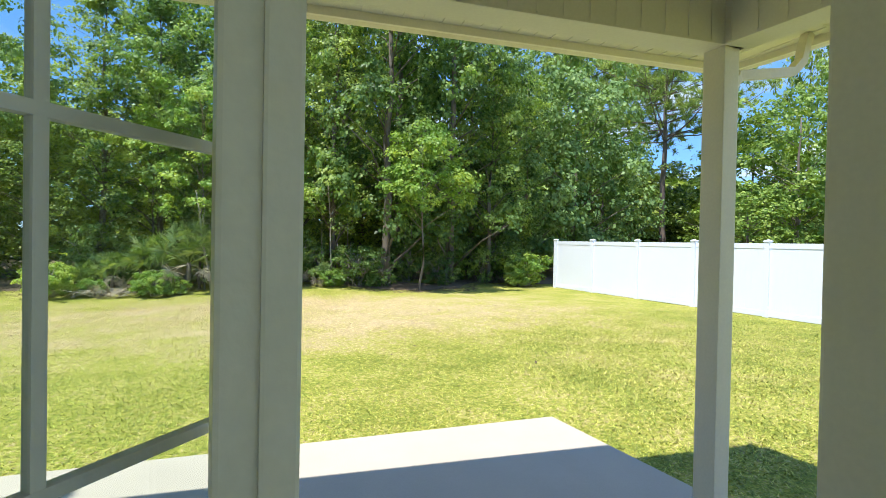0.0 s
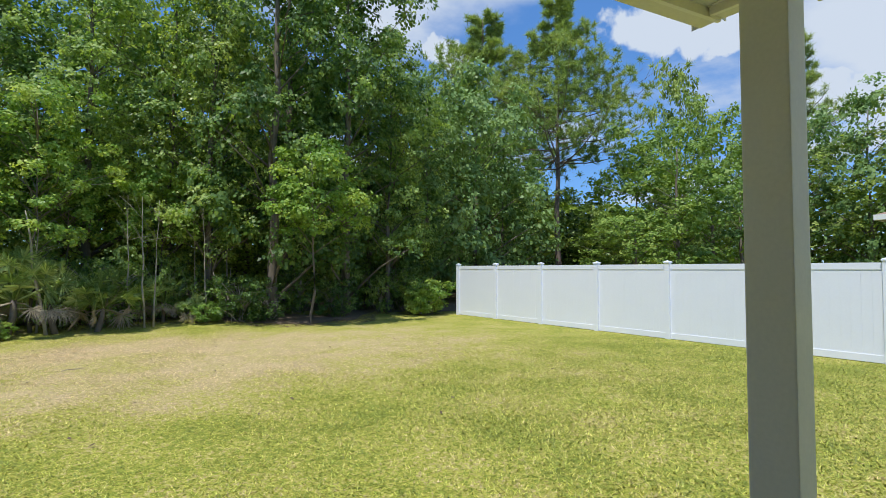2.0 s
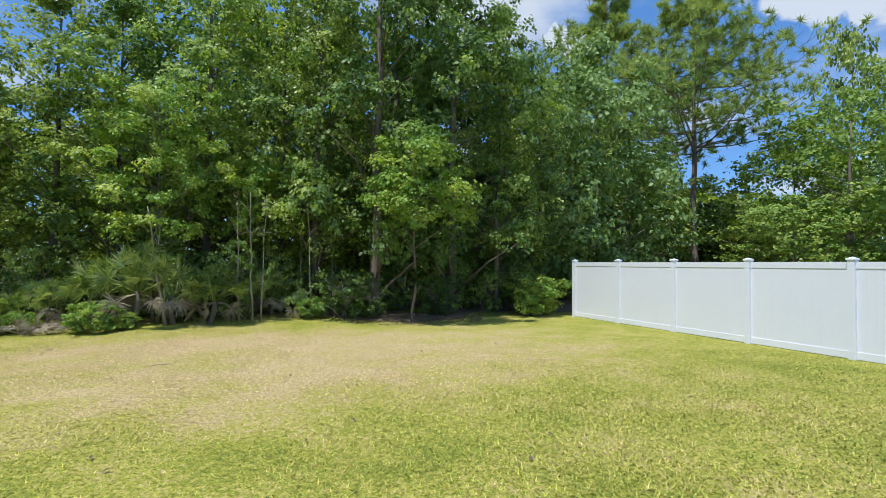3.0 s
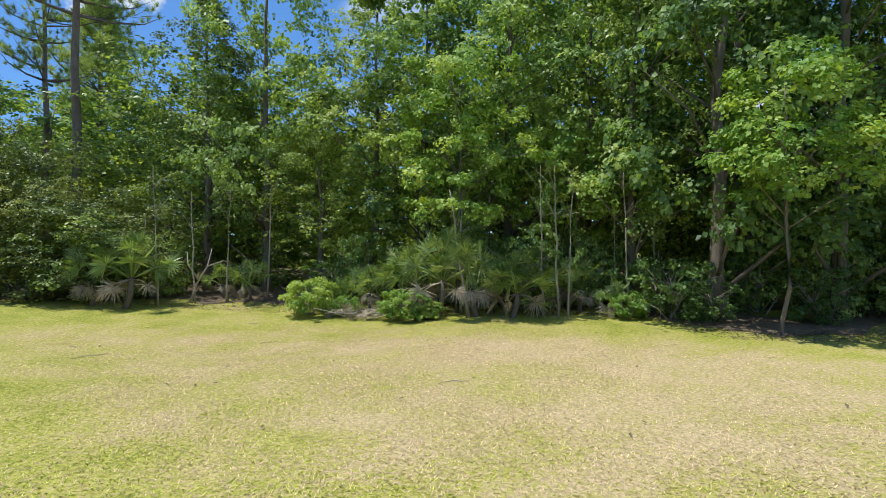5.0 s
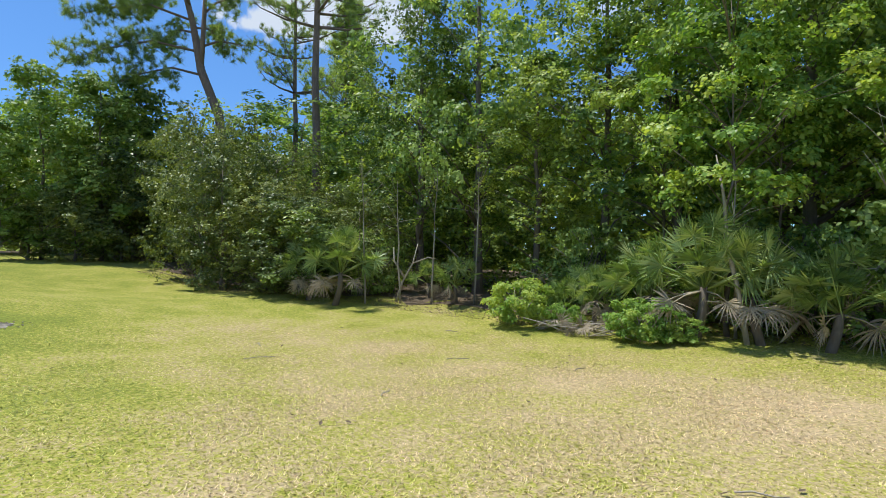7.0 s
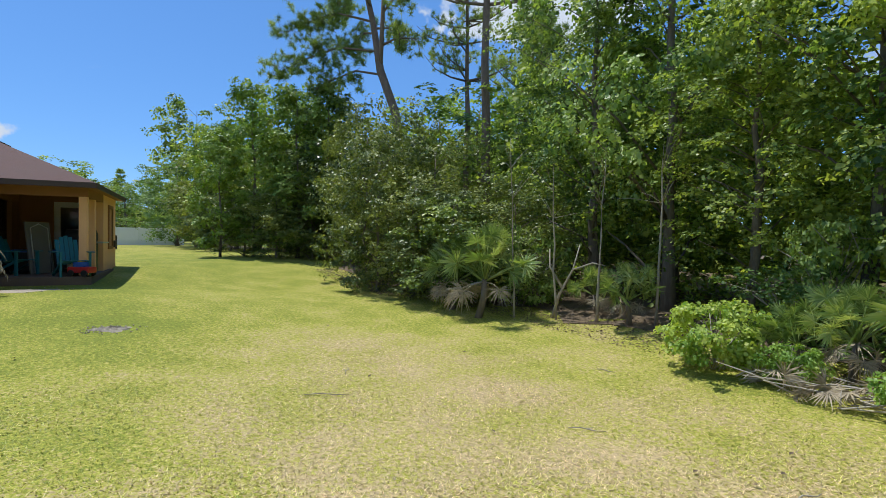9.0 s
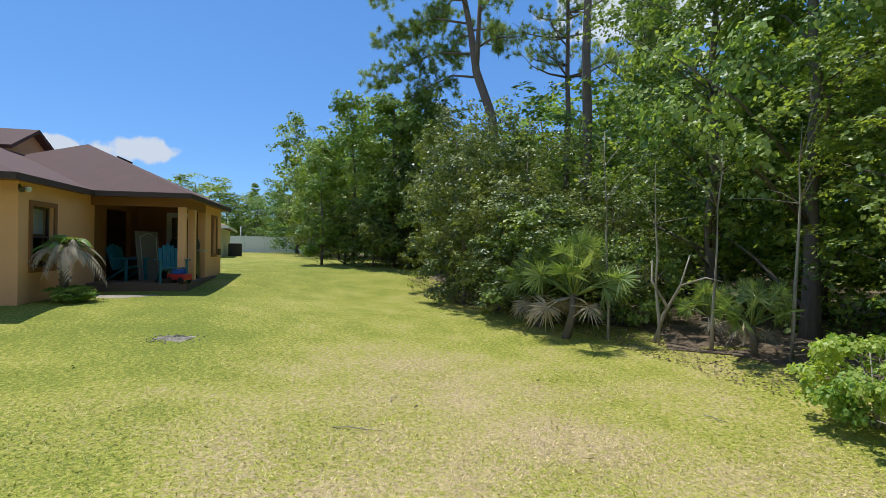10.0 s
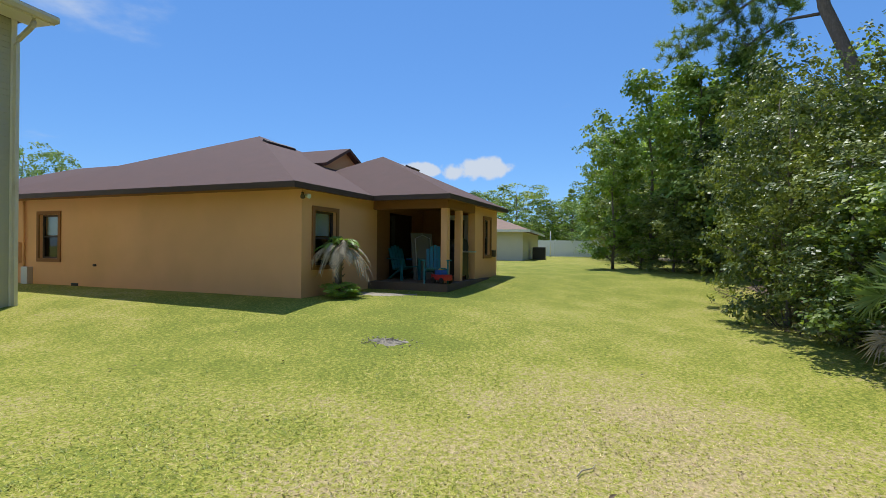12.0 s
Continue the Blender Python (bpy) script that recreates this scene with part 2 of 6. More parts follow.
_l.new(_g.outputs["Random Per Island"], _r.inputs["Value"]), _l.new(_c, _s.inputs[0]), _l.new(_r.outputs[0], _s.inputs["Scale"])
_l.new(_s.outputs[0], _n["Principled BSDF"].inputs["Base Color"])
_n["Principled BSDF"].inputs["Roughness"].default_value = 0.6
_tr, _mx = _n.new("ShaderNodeBsdfTranslucent"), _n.new("ShaderNodeMixShader")
_mx.inputs[0].default_value = 0.15
_l.new(_s.outputs[0], _tr.inputs[0]), _l.new(_n["Principled BSDF"].outputs[0], _mx.inputs[1]), _l.new(_tr.outputs[0], _mx.inputs[2])
_l.new(_mx.outputs[0], _n["Material Output"].inputs["Surface"])

m_maple = foliage("leaf_maple", (0.0585, 0.1087, 0.0345), (0.164, 0.2706, 0.082), (0.4324, 0.5428, 0.1748), 0.48, 0.42)
m_fresh = foliage("leaf_fresh", (0.11, 0.21, 0.038), (0.255, 0.40, 0.082), (0.50, 0.58, 0.14), 0.42, 0.42)
m_oak = foliage("leaf_oak", (0.054, 0.095, 0.028), (0.18, 0.26, 0.07), (0.48, 0.56, 0.15), 0.46, 0.38)
m_willow = foliage("leaf_willow", (0.088, 0.16, 0.048), (0.1615, 0.2635, 0.0765), (0.285, 0.399, 0.1425), 0.3)
m_grey = foliage("leaf_grey_green", (0.050, 0.083, 0.023), (0.145, 0.19, 0.052), (0.34, 0.375, 0.11), 0.30, 0.4)
m_light = foliage("leaf_light", (0.102, 0.1785, 0.0298), (0.198, 0.306, 0.054), (0.361, 0.4465, 0.1045), 0.3)
m_needle = foliage("pine_needle", (0.15, 0.23, 0.07), (0.29, 0.38, 0.12), (0.46, 0.53, 0.18), 0.42)
m_palm = foliage("palmetto_leaf", (0.096, 0.16, 0.048), (0.252, 0.36, 0.117), (0.5, 0.56, 0.24), 0.35, 0.35)
m_dead = material("dead_frond", (0.40, 0.33, 0.225), 0.85, 0.4, 8, 50)
m_bark = material("bark_grey", (0.17, 0.14, 0.11), 0.9, 0.35, 5, 30, 0.7, stretch=(1, 1, 0.25))
m_stem = material("stem_pale", (0.36, 0.32, 0.26), 0.85, 0.3, 6, 40, 0.4, stretch=(1, 1, 0.3))
m_pinebark = material("bark_pine", (0.20, 0.15, 0.12), 0.95, 0.35, 7, 30, 0.9, stretch=(1, 1, 0.3))
m_litter = material("leaf_litter", (0.16, 0.115, 0.07), 0.95, 0.4, 3, 40, 0.8)
m_trim = material("painted_trim_cream", (0.86, 0.82, 0.70), 0.45, 0.05, 2, 90, 0.05, dirt=(0.66, 0.61, 0.48))
m_soffit = material("vinyl_soffit_cream", (0.87, 0.83, 0.70), 0.5, 0.04, 2, 90, 0.05)
m_gutter = material("gutter_aluminium_cream", (0.76, 0.71, 0.57), 0.35, 0.06, 3, 60, 0.05, dirt=(0.42, 0.35, 0.22))
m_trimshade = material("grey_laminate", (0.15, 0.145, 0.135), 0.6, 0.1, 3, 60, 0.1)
m_siding = material("lap_siding_beige", (0.50, 0.48, 0.36), 0.6, 0.06, 2, 80, 0.1)
m_conc = material("patio_concrete", (0.46, 0.405, 0.325), 0.9, 0.07, 3, 120, 0.2, dirt=(0.50, 0.45, 0.37))
m_vinyl = material("vinyl_fence_white", (0.77, 0.79, 0.86), 0.4, 0.02, 2, 30, 0.03)
m_stucco = material("stucco_orange", (0.83, 0.47, 0.235), 0.9, 0.06, 1.2, 60, 0.3, dirt=(0.68, 0.40, 0.18))
# brown of the window bands; also stands in for shade inside the covered patio
m_stuccodark = material("stucco_brown_trim_and_shade", (0.28, 0.13, 0.05), 0.9, 0.1, 2, 60, 0.3)
m_roof = material("asphalt_shingle_brown", (0.125, 0.072, 0.062), 0.95, 0.2, 2.5, 60, 0.6)
m_fascia = material("fascia_dark_brown", (0.07, 0.045, 0.035), 0.6, 0.1, 3, 60)
m_dark = material("dark_interior", (0.08, 0.06, 0.045), 0.9, 0.15, 2, 40)
m_teal = material("teal_plastic", (0.015, 0.15, 0.19), 0.4, 0.08, 4, 60)
m_red = material("red_plastic", (0.50, 0.03, 0.03), 0.35, 0.08, 4, 60)
m_blue = material("blue_plastic", (0.04, 0.12, 0.45), 0.35, 0.08, 4, 60)
m_yellow = material("yellow_plastic", (0.65, 0.45, 0.05), 0.35, 0.08, 4, 60)
m_white = material("white_paint", (0.75, 0.75, 0.73), 0.5, 0.04, 4, 60)
m_black = material("black_metal", (0.02, 0.02, 0.022), 0.4, 0.1, 4, 60)
m_creamwall = material("stucco_cream", (0.62, 0.60, 0.50), 0.85, 0.05, 1.5, 60, 0.2)
m_tanroof = material("asphalt_shingle_tan", (0.30, 0.20, 0.15), 0.95, 0.15, 2.5, 60, 0.5)
m_indoor = material("indoor_wall_paint", (0.80, 0.79, 0.72), 0.7, 0.04, 2, 60)
m_metal = material("galvanised_metal", (0.55, 0.56, 0.57), 0.4, 0.08, 4, 60, metal=0.7)
m_paver = material("paver_brown_shaded", (0.16, 0.11, 0.08), 0.9, 0.15, 3, 60)
m_soil = material("bare_soil_mound", (0.36, 0.31, 0.24), 0.95, 0.25, 6, 50, 0.8)


def glass(name, tint=(0.93, 0.97, 0.95)):
    m = bpy.data.materials.new(name)
    m.use_nodes = True
    n, l = m.node_tree.nodes, m.node_tree.links
    gl, tp, fr, mx = n.new("ShaderNodeBsdfGlossy"), n.new("ShaderNodeBsdfTransparent"), n.new("ShaderNodeLayerWeight"), n.new("ShaderNodeMixShader")
    gl.inputs["Roughness"].default_value = 0.02
    tp.inputs[0].default_value = (*tint, 1)
    pw, ad = n.new("ShaderNodeMath"), n.new("ShaderNodeMath")
    fr.inputs["Blend"].default_value = 0.5
    pw.operation, pw.inputs[1].default_value = "POWER", 4
    ad.operation, ad.inputs[1].default_value, ad.inputs[2].default_value = "MULTIPLY_ADD", 0.9, 0.04
    l.new(fr.outputs["Facing"], pw.inputs[0]), l.new(pw.outputs[0], ad.inputs[0])
    l.new(ad.outputs[0], mx.inputs[0]), l.new(tp.outputs[0], mx.inputs[1]), l.new(gl.outputs[0], mx.inputs[2])
    l.new(mx.outputs[0], n["Material Output"].inputs["Surface"])
    return m


m_glass = glass("window_glass")
m_glass_dark = glass("window_glass_dim", (0.35, 0.4, 0.42))
m_glass_house = glass("window_glass_clear", (0.8, 0.86, 0.88))


# ---- mesh helpers ----
def obj(name, bm, mat, parent=None, m=None):
    me = bpy.data.meshes.new(name)
    bm.to_mesh(me)
    bm.free()
    for mt in (mat if isinstance(mat, (list, tuple)) else [mat]):
        me.materials.append(mt)
    ob = new(name, me)
    if m is not None:
        ob.matrix_world = m
    if parent is not None:
        ob.parent = parent
    return ob


def part(name, bm, mat, parent, label=""):
    return tagged(obj(name, bm, mat, parent), label)


def thing(name, m, label, category, group="", kind=""):
    e = new(name)
    e.matrix_world = m
    e.empty_display_size = 0.1
    return tagged(e, label, category, group, kind)


def box(x0, x1, y0, y1, z0, z1, bevel=0.0, bm=None):
    own = bm is None
    bm = bm or bmesh.new()
    v = [bm.verts.new((x, y, z)) for z in (z0, z1) for y in (y0, y1) for x in (x0, x1)]
    f = [bm.faces.new([v[i] for i in q]) for q in ((0, 2, 3, 1), (4, 5, 7, 6), (0, 1, 5, 4), (2, 6, 7, 3), (0, 4, 6, 2), (1, 3, 7, 5))]
    if bevel:
        edges = list({e for q in f for e in q.edges})
        bmesh.ops.bevel(bm, geom=edges, offset=bevel, segments=2, affect="EDGES", profile=0.7)
    return bm


def tube(points, radii, sides=8, bm=None, square=False):
    """A tapered tube through the points."""
    bm = bm or bmesh.new()
    rings = []
    pts = [Vector(p) for p in points]
    for i, p in enumerate(pts):
        d = (pts[min(i + 1, len(pts) - 1)] - pts[max(i - 1, 0)]).normalized()
        a = d.orthogonal().normalized() if abs(d.z) < 0.999 else Vector((1, 0, 0))
        if abs(d.z) < 0.999:
            a = d.cross(Vector((0, 0, 1))).normalized()
        b = d.cross(a).normalized()
        off = math.pi / 4 if square else 0
        rings.append([bm.verts.new(p + (a * math.cos(off + 2 * math.pi * k / sides) + b * math.sin(off + 2 * math.pi * k / sides)) * radii[i]) for k in range(sides)])
    for r, s in zip(rings, rings[1:]):
        for k in range(sides):
            bm.faces.new((r[k], r[(k + 1) % sides], s[(k + 1) % sides], s[k])).smooth = not square
    bm.faces.new(rings[0][::-1])
    bm.faces.new(rings[-1])
    return bm


def raw_mesh(name, verts, faces, mat):
    """A mesh from arrays of vertices and of equally long faces."""
    me = bpy.data.meshes.new(name)
    verts, faces = np.asarray(verts, np.float32), np.asarray(faces, np.int32)
    k = faces.shape[1]
    me.vertices.add(len(verts)); me.vertices.foreach_set("co", verts.ravel())
    me.loops.add(faces.size); me.loops.foreach_set("vertex_index", faces.ravel())
    me.polygons.add(len(faces)); me.polygons.foreach_set("loop_start", np.arange(0, faces.size, k, dtype=np.int32))
    me.update(calc_edges=True)
    for mt in (mat if isinstance(mat, (list, tuple)) else [mat]):
        me.materials.append(mt)
    return me


# ---- the lie of the land ----
def step(a, b, x):
    t = np.clip((np.asarray(x, float) - a) / (b - a), 0, 1)
    return t * t * (3 - 2 * t)


def land(x, y):
    """The ground's height: a shallow swale in the lawn, rising to the neighbour's house and to the far lawns."""
    x, y = np.asarray(x, float), np.asarray(y, float)
    h = -0.08 - 0.24 * np.exp(-((x + 6.5) / 4.5) ** 2 - ((y - 12.5) / 4.0) ** 2)
    h = h + 0.48 * step(-8.5, -14, x) * (1 - 0.75 * step(8, 13, y) * (1 - step(-15, -26, x)))
    h = h + 0.30 * step(-15, -23, x)
    h = h + 0.15 * step(14.5, 17, y) * step(-14, -9, x) * (1 - step(8, 11, x))
    return h


def ground_at(x, y):
    return float(land(x, y))

# ---- large structure ----
def lawn_sheet():
    xs = np.unique(np.concatenate([np.linspace(-700, -60, 17), np.linspace(-60, -20, 41), np.linspace(-20, 14, 103), np.linspace(14, 60, 24), np.linspace(60, 700, 17)]))
    ys = np.unique(np.concatenate([np.linspace(-700, -40, 14), np.linspace(-40, -4, 19), np.linspace(-4, 20, 73), np.linspace(20, 60, 21), np.linspace(60, 700, 14)]))
    X, Y = np.meshgrid(xs, ys)
    Z = land(X, Y)
    bumps = 0.004 * np.sin(X * 2.1 + Y * 0.7) * np.sin(Y * 1.7 - X * 0.4)
    verts = np.stack([X, Y, Z + bumps], -1).reshape(-1, 3)
    i = np.arange(len(verts)).reshape(len(ys), len(xs))
    faces = np.stack([i[:-1, :-1], i[:-1, 1:], i[1:, 1:], i[1:, :-1]], -1).reshape(-1, 4)
    ob = new("ground", raw_mesh("ground", verts, faces, m_ground))
    ob.data.polygons.foreach_set("use_smooth", np.ones(len(faces), bool))
    return tagged(ob, "mown lawn, green by the patio and straw-coloured in dry patches", "ground", kind="structure")


lawn_sheet()

# the patio slab
bm = bmesh.new()
top = [(0.73, 1.97), (-6.2, 2.62), (-6.2, -1.5), (0.78, -1.5)]
lo = [bm.verts.new((x, y, -0.25)) for x, y in top]
hi = [bm.verts.new((x, y, 0.055)) for x, y in top]
bm.faces.new(hi)
bm.faces.new(lo[::-1])
for k in range(4):
    bm.faces.new((lo[k], lo[(k + 1) % 4], hi[(k + 1) % 4], hi[k]))
bmesh.ops.recalc_face_normals(bm, faces=bm.faces)
bmesh.ops.bevel(bm, geom=[e for e in bm.edges if all(v.co.z > 0 for v in e.verts)], offset=0.012, segments=2, affect="EDGES")
tagged(obj("pavement", bm, m_conc), "pale broom-finished concrete patio slab", "pavement", kind="structure")


def st(name, bm, mat, label="", category="", m=None):
    return tagged(obj(name, bm, mat, None, m), label, category, kind="structure")


# porch roof over the patio: beams, soffits, ceiling, fascias and gutters
FRONT = pose(0, 0, 0, 0, 0, -8.3)
bm = box(-5.2, 0.15, -0.08, 0.06, 2.36, 2.66, 0.004)
x = -5.1
while x < 0.1:
    box(x, x + 0.008, 0.06, 0.064, 2.37, 2.66, bm=bm)
    box(x, x + 0.008, -0.084, -0.08, 2.37, 2.66, bm=bm)
    x += 0.115
st("beam", bm, m_soffit, "cream vinyl-clad porch beam with upright board joints", "beam", FRONT)
bm = box(0.02, 0.16, -1.2, -0.06, 2.36, 2.66, 0.004)
y = -1.15
while y < -0.1:
    box(0.16, 0.164, y, y + 0.008, 2.37, 2.66, bm=bm)
    box(0.016, 0.02, y, y + 0.008, 2.37, 2.66, bm=bm)
    y += 0.115
st("beam", bm, m_soffit, "cream vinyl-clad porch beam with upright board joints", "beam")


def soffit(x0, x1, y0, y1, z, along, m=None):
    """Vented vinyl soffit: shallow grooves across, with rows of small slots."""
    bm = box(x0, x1, y0, y1, z, z + 0.02)
    if along == "x":
        x = x0 + 0.1
        while x < x1 - 0.02:
            box(x, x + 0.006, y0 + 0.01, y1 - 0.01, z - 0.005, z, bm=bm)
            for k in range(3):
                yy = y1 - 0.09 - 0.03 * k
                box(x + 0.03, x + 0.05, yy, yy + 0.006, z - 0.002, z, bm=bm)
            x += 0.1
    else:
        y = y0 + 0.1
        while y < y1 - 0.02:
            box(x0 + 0.01, x1 - 0.01, y, y + 0.006, z - 0.005, z, bm=bm)
            for k in range(3):
                xx = x1 - 0.09 - 0.03 * k
                box(xx, xx + 0.006, y + 0.03, y + 0.05, z - 0.002, z, bm=bm)
            y += 0.1
    return st("ceiling", bm, m_soffit, "cream vented vinyl soffit under the eave", "soffit", m)


soffit(-5.2, 0.86, 0.062, 0.66, 2.60, "x", FRONT)
soffit(0.165, 0.90, -1.6, 0.02, 2.604, "y")
bm = box(-5.85, 0.1, -1.25, -0.06, 2.64, 2.66)
st("ceiling", bm, m_soffit, "cream porch ceiling of vinyl boards", "ceiling")
# fascia boards and gutters
st("fascia", box(-5.2, 0.90, 0.66, 0.68, 2.56, 2.70), m_trim, "cream fascia board", "fascia", FRONT)
st("fascia", box(0.90, 0.92, -1.6, 0.53, 2.564, 2.70), m_trim, "cream fascia board", "fascia")


def gutter(length, m, label="cream aluminium K-style gutter along the eave"):
    """A K-style gutter along x, its back at y 0, with end caps."""
    prof = [(0, 0.12), (0, 0), (0.075, 0), (0.10, 0.035), (0.125, 0.06), (0.125, 0.115), (0.112, 0.12), (0.112, 0.1), (0.02, 0.02), (0.006, 0.1), (0.006, 0.12)]
    bm = bmesh.new()
    a = [bm.verts.new((0, y, z)) for y, z in prof]
    b = [bm.verts.new((length, y, z)) for y, z in prof]
    for k in range(len(prof)):
        bm.faces.new((a[k], a[(k + 1) % len(prof)], b[(k + 1) % len(prof)], b[k]))
    box(-0.003, 0, 0, 0.12, 0.005, 0.115, bm=bm)
    box(length, length + 0.003, 0, 0.12, 0.005, 0.115, bm=bm)
    bmesh.ops.recalc_face_normals(bm, faces=bm.faces)
    return tagged(obj("gutter", bm, m_gutter, None, m), label, "gutter", kind="structure")


gutter(6.1, FRONT @ pose(-5.2, 0.684, 2.57))
gutter(2.13, pose(0.924, 0.53, 2.575, 0, 0, -90))
# roof slab over the porch
bm = bmesh.new()
v = [bm.verts.new(FRONT @ Vector(p)) for p in ((-5.25, 0.72, 2.71), (0.93, 0.72, 2.71))]
v += [bm.verts.new(p) for p in ((0.95, -1.7, 2.71), (0.95, -8, 2.71), (-2.6, -4.0, 4.4), (-2.6, -8, 4.4), (-5.25, -4.0, 4.4))]
for q in ((0, 1, 4, 6), (1, 2, 3, 5, 4)):
    bm.faces.new([v[k] for k in q])
bmesh.ops.recalc_face_normals(bm, faces=bm.faces)
ob = st("roof", bm, m_tanroof, "shingled porch roof", "roof")
ob.modifiers.new("thick", "SOLIDIFY").thickness = 0.03
ob.modifiers["thick"].offset = 1

def wall_with_holes(axis, at_, a0, a1, z0, z1, holes, thick):
    """A wall in the plane axis = at_, thick towards -axis, with rectangular holes (a0, a1, z0, z1)."""
    bm = bmesh.new()
    cuts = sorted({a0, a1, *[h[0] for h in holes], *[h[1] for h in holes]})
    zs = sorted({z0, z1, *[h[2] for h in holes], *[h[3] for h in holes]})
    for p, q in zip(cuts, cuts[1:]):
        for u, w in zip(zs, zs[1:]):
            if any(h[0] <= p and q <= h[1] and h[2] <= u and w <= h[3] for h in holes):
                continue
            if axis == "x":
                box(at_ - thick, at_, p, q, u, w, bm=bm)
            else:
                box(p, q, at_ - thick, at_, u, w, bm=bm)
    bmesh.ops.remove_doubles(bm, verts=bm.verts, dist=0.0005)
    return bm


# house walls round the doorway, with the room behind
def lap_siding(length, z0, z1, m, name="wall", label="beige vinyl lap siding"):
    """A wall along x with its face towards +y, clad with lapped boards."""
    bm = box(0, length, -0.14, -0.012, z0, z1)
    z = z0
    while z < z1 - 0.02:
        h = min(0.115, z1 - z)
        v = [bm.verts.new(p) for p in ((0, 0.012, z), (length, 0.012, z), (length, 0.0, z + h), (0, 0.0, z + h), (0, -0.012, z), (length, -0.012, z), (length, -0.012, z + h), (0, -0.012, z + h))]
        for q in ((0, 1, 2, 3), (4, 5, 1, 0), (4, 0, 3, 7), (1, 5, 6, 2)):
            bm.faces.new([v[k] for k in q])
        z += 0.115
    return st(name, bm, m_siding, label, "wall", m)


lap_siding(1.15, 0.0, 2.63, pose(-1.06, -1.11, 0))
# wide openings here are unseen, added so daylight brightens the door frame
st("wall", wall_with_holes("x", 0.1, -7.75, -1.25, -0.1, 2.63, [(-6.9, -4.6, 0.3, 2.35), (-4.0, -1.6, 0.3, 2.35)], 0.14), m_siding, "beige side wall with wide openings added for daylight", "wall")
st("wall", box(-1.90, -1.06, -1.24, -1.12, 2.12, 2.63), m_siding, "siding above the doorway", "wall")
st("floor", box(-5.0, -0.04, -7.6, -1.24, -0.1, 0.05), material("floor_tile_pale", (0.70, 0.66, 0.58), 0.4, 0.1, 3, 40, 0.1, stretch=(1, 1, 1)), "pale tiled floor", "floor")
st("ceiling", box(-5.0, -0.04, -7.6, -1.25, 2.64, 2.70), m_white, "plain white room ceiling", "ceiling")
# unseen room walls, opened wide to let more daylight onto the jambs
st("wall_south", wall_with_holes("y", -7.6, -5.0, -0.04, 0, 2.64, [(-4.4, -0.8, 0.4, 2.3)], 0.15), m_indoor, "painted room wall with a wide opening added for daylight", "wall")
st("wall_west", wall_with_holes("x", -5.0, -7.6, -2.4, 0, 2.64, [(-6.8, -3.2, 0.4, 2.3)], 0.15), m_indoor, "painted room wall with a wide opening added for daylight", "wall")
st("wall_east", wall_with_holes("x", -0.04, -7.6, -1.25, 0, 2.64, [(-6.9, -4.6, 0.3, 2.35), (-4.0, -1.6, 0.3, 2.35)], 0.03), m_indoor, "plain painted room wall", "wall")

# doorway: profiled jambs and head
door = thing("door_frame", pose(-1.922, -1.12, 0.05), "cream-painted profiled frame of the open patio doorway", "door frame")
part("jamb", box(-0.035, 0.012, -0.115, -0.005, 0, 2.05, 0.004), m_trim, door)
part("casing", box(-0.030, -0.018, -0.004, 0.014, 0, 2.09, 0.003), m_trim, door)
part("stop_bead", box(-0.008, 0.018, -0.118, -0.105, 0, 2.05, 0.003), m_trim, door)
part("jamb", box(0.80, 0.87, -0.12, 0.005, 0, 2.05, 0.006), m_trim, door)
part("head", box(-0.035, 0.87, -0.12, 0.002, 2.05, 2.10, 0.004), m_trim, door)
part("sill", box(-0.03, 0.87, -0.13, 0.04, -0.03, 0.004, 0.003), m_metal, door, "worn aluminium threshold")

# glazed bay beside the doorway
BAY = pose(-1.9325, -1.057, 0, 0, 0, 44)  # +x runs back to the doorway; the bay lies at negative x
bay = thing("window", BAY, "tall bay window with narrow white muntins, clean clear glass", "window")
part("frame", box(-0.016, 0.0, -0.008, 0.008, 0.5, 2.12, 0.002), m_trim, bay)
part("gasket", box(0.0, 0.010, -0.012, 0.012, 0.5, 2.12), m_black, bay, "black rubber gasket")
part("frame", box(-1.25, -1.20, -0.03, 0.03, 0.5, 2.12, 0.003), m_trim, bay)
part("frame", box(-1.20, -0.022, -0.03, 0.03, 0.5, 0.54, 0.003), m_trim, bay)
part("frame", box(-1.20, -0.022, -0.03, 0.03, 2.08, 2.12, 0.003), m_trim, bay)
for k in range(1, 7):
    xx = -0.016 - 0.158 * k
    part("muntin", box(xx - 0.005, xx + 0.005, -0.005, 0.005, 0.54, 2.08, 0.002), m_white, bay)
for k in range(6):
    zz = 0.61 + 0.243 * k
    part("muntin", box(-1.20, -0.022, -0.0055, 0.0055, zz - 0.005, zz + 0.005, 0.002), m_white, bay)
pane = part("pane", box(-1.20, -0.022, -0.002, 0.002, 0.54, 2.08), m_glass, bay, "clear glass")
pane.visible_shadow = False
st("wall", box(-1.25, 0.0, -0.07, 0.05, 0.0, 0.5), m_siding, "low wall below the bay window", "wall", BAY)
st("wall", box(-1.25, 0.0, -0.07, 0.05, 2.12, 2.64), m_siding, "wall above the bay window", "wall", BAY)
# its opening is added too, for more daylight indoors
st("wall", wall_with_holes("y", -2.26, -5.15, -2.56, 0.0, 2.64, [(-4.8, -2.8, 0.4, 2.3)], 0.14), m_siding, "beige wall beside the bay window", "wall")

# porch column and downspout
col = thing("porch_column", pose(0.03, -0.03, 0.055), "square cream-painted porch column on the patio corner", "column")
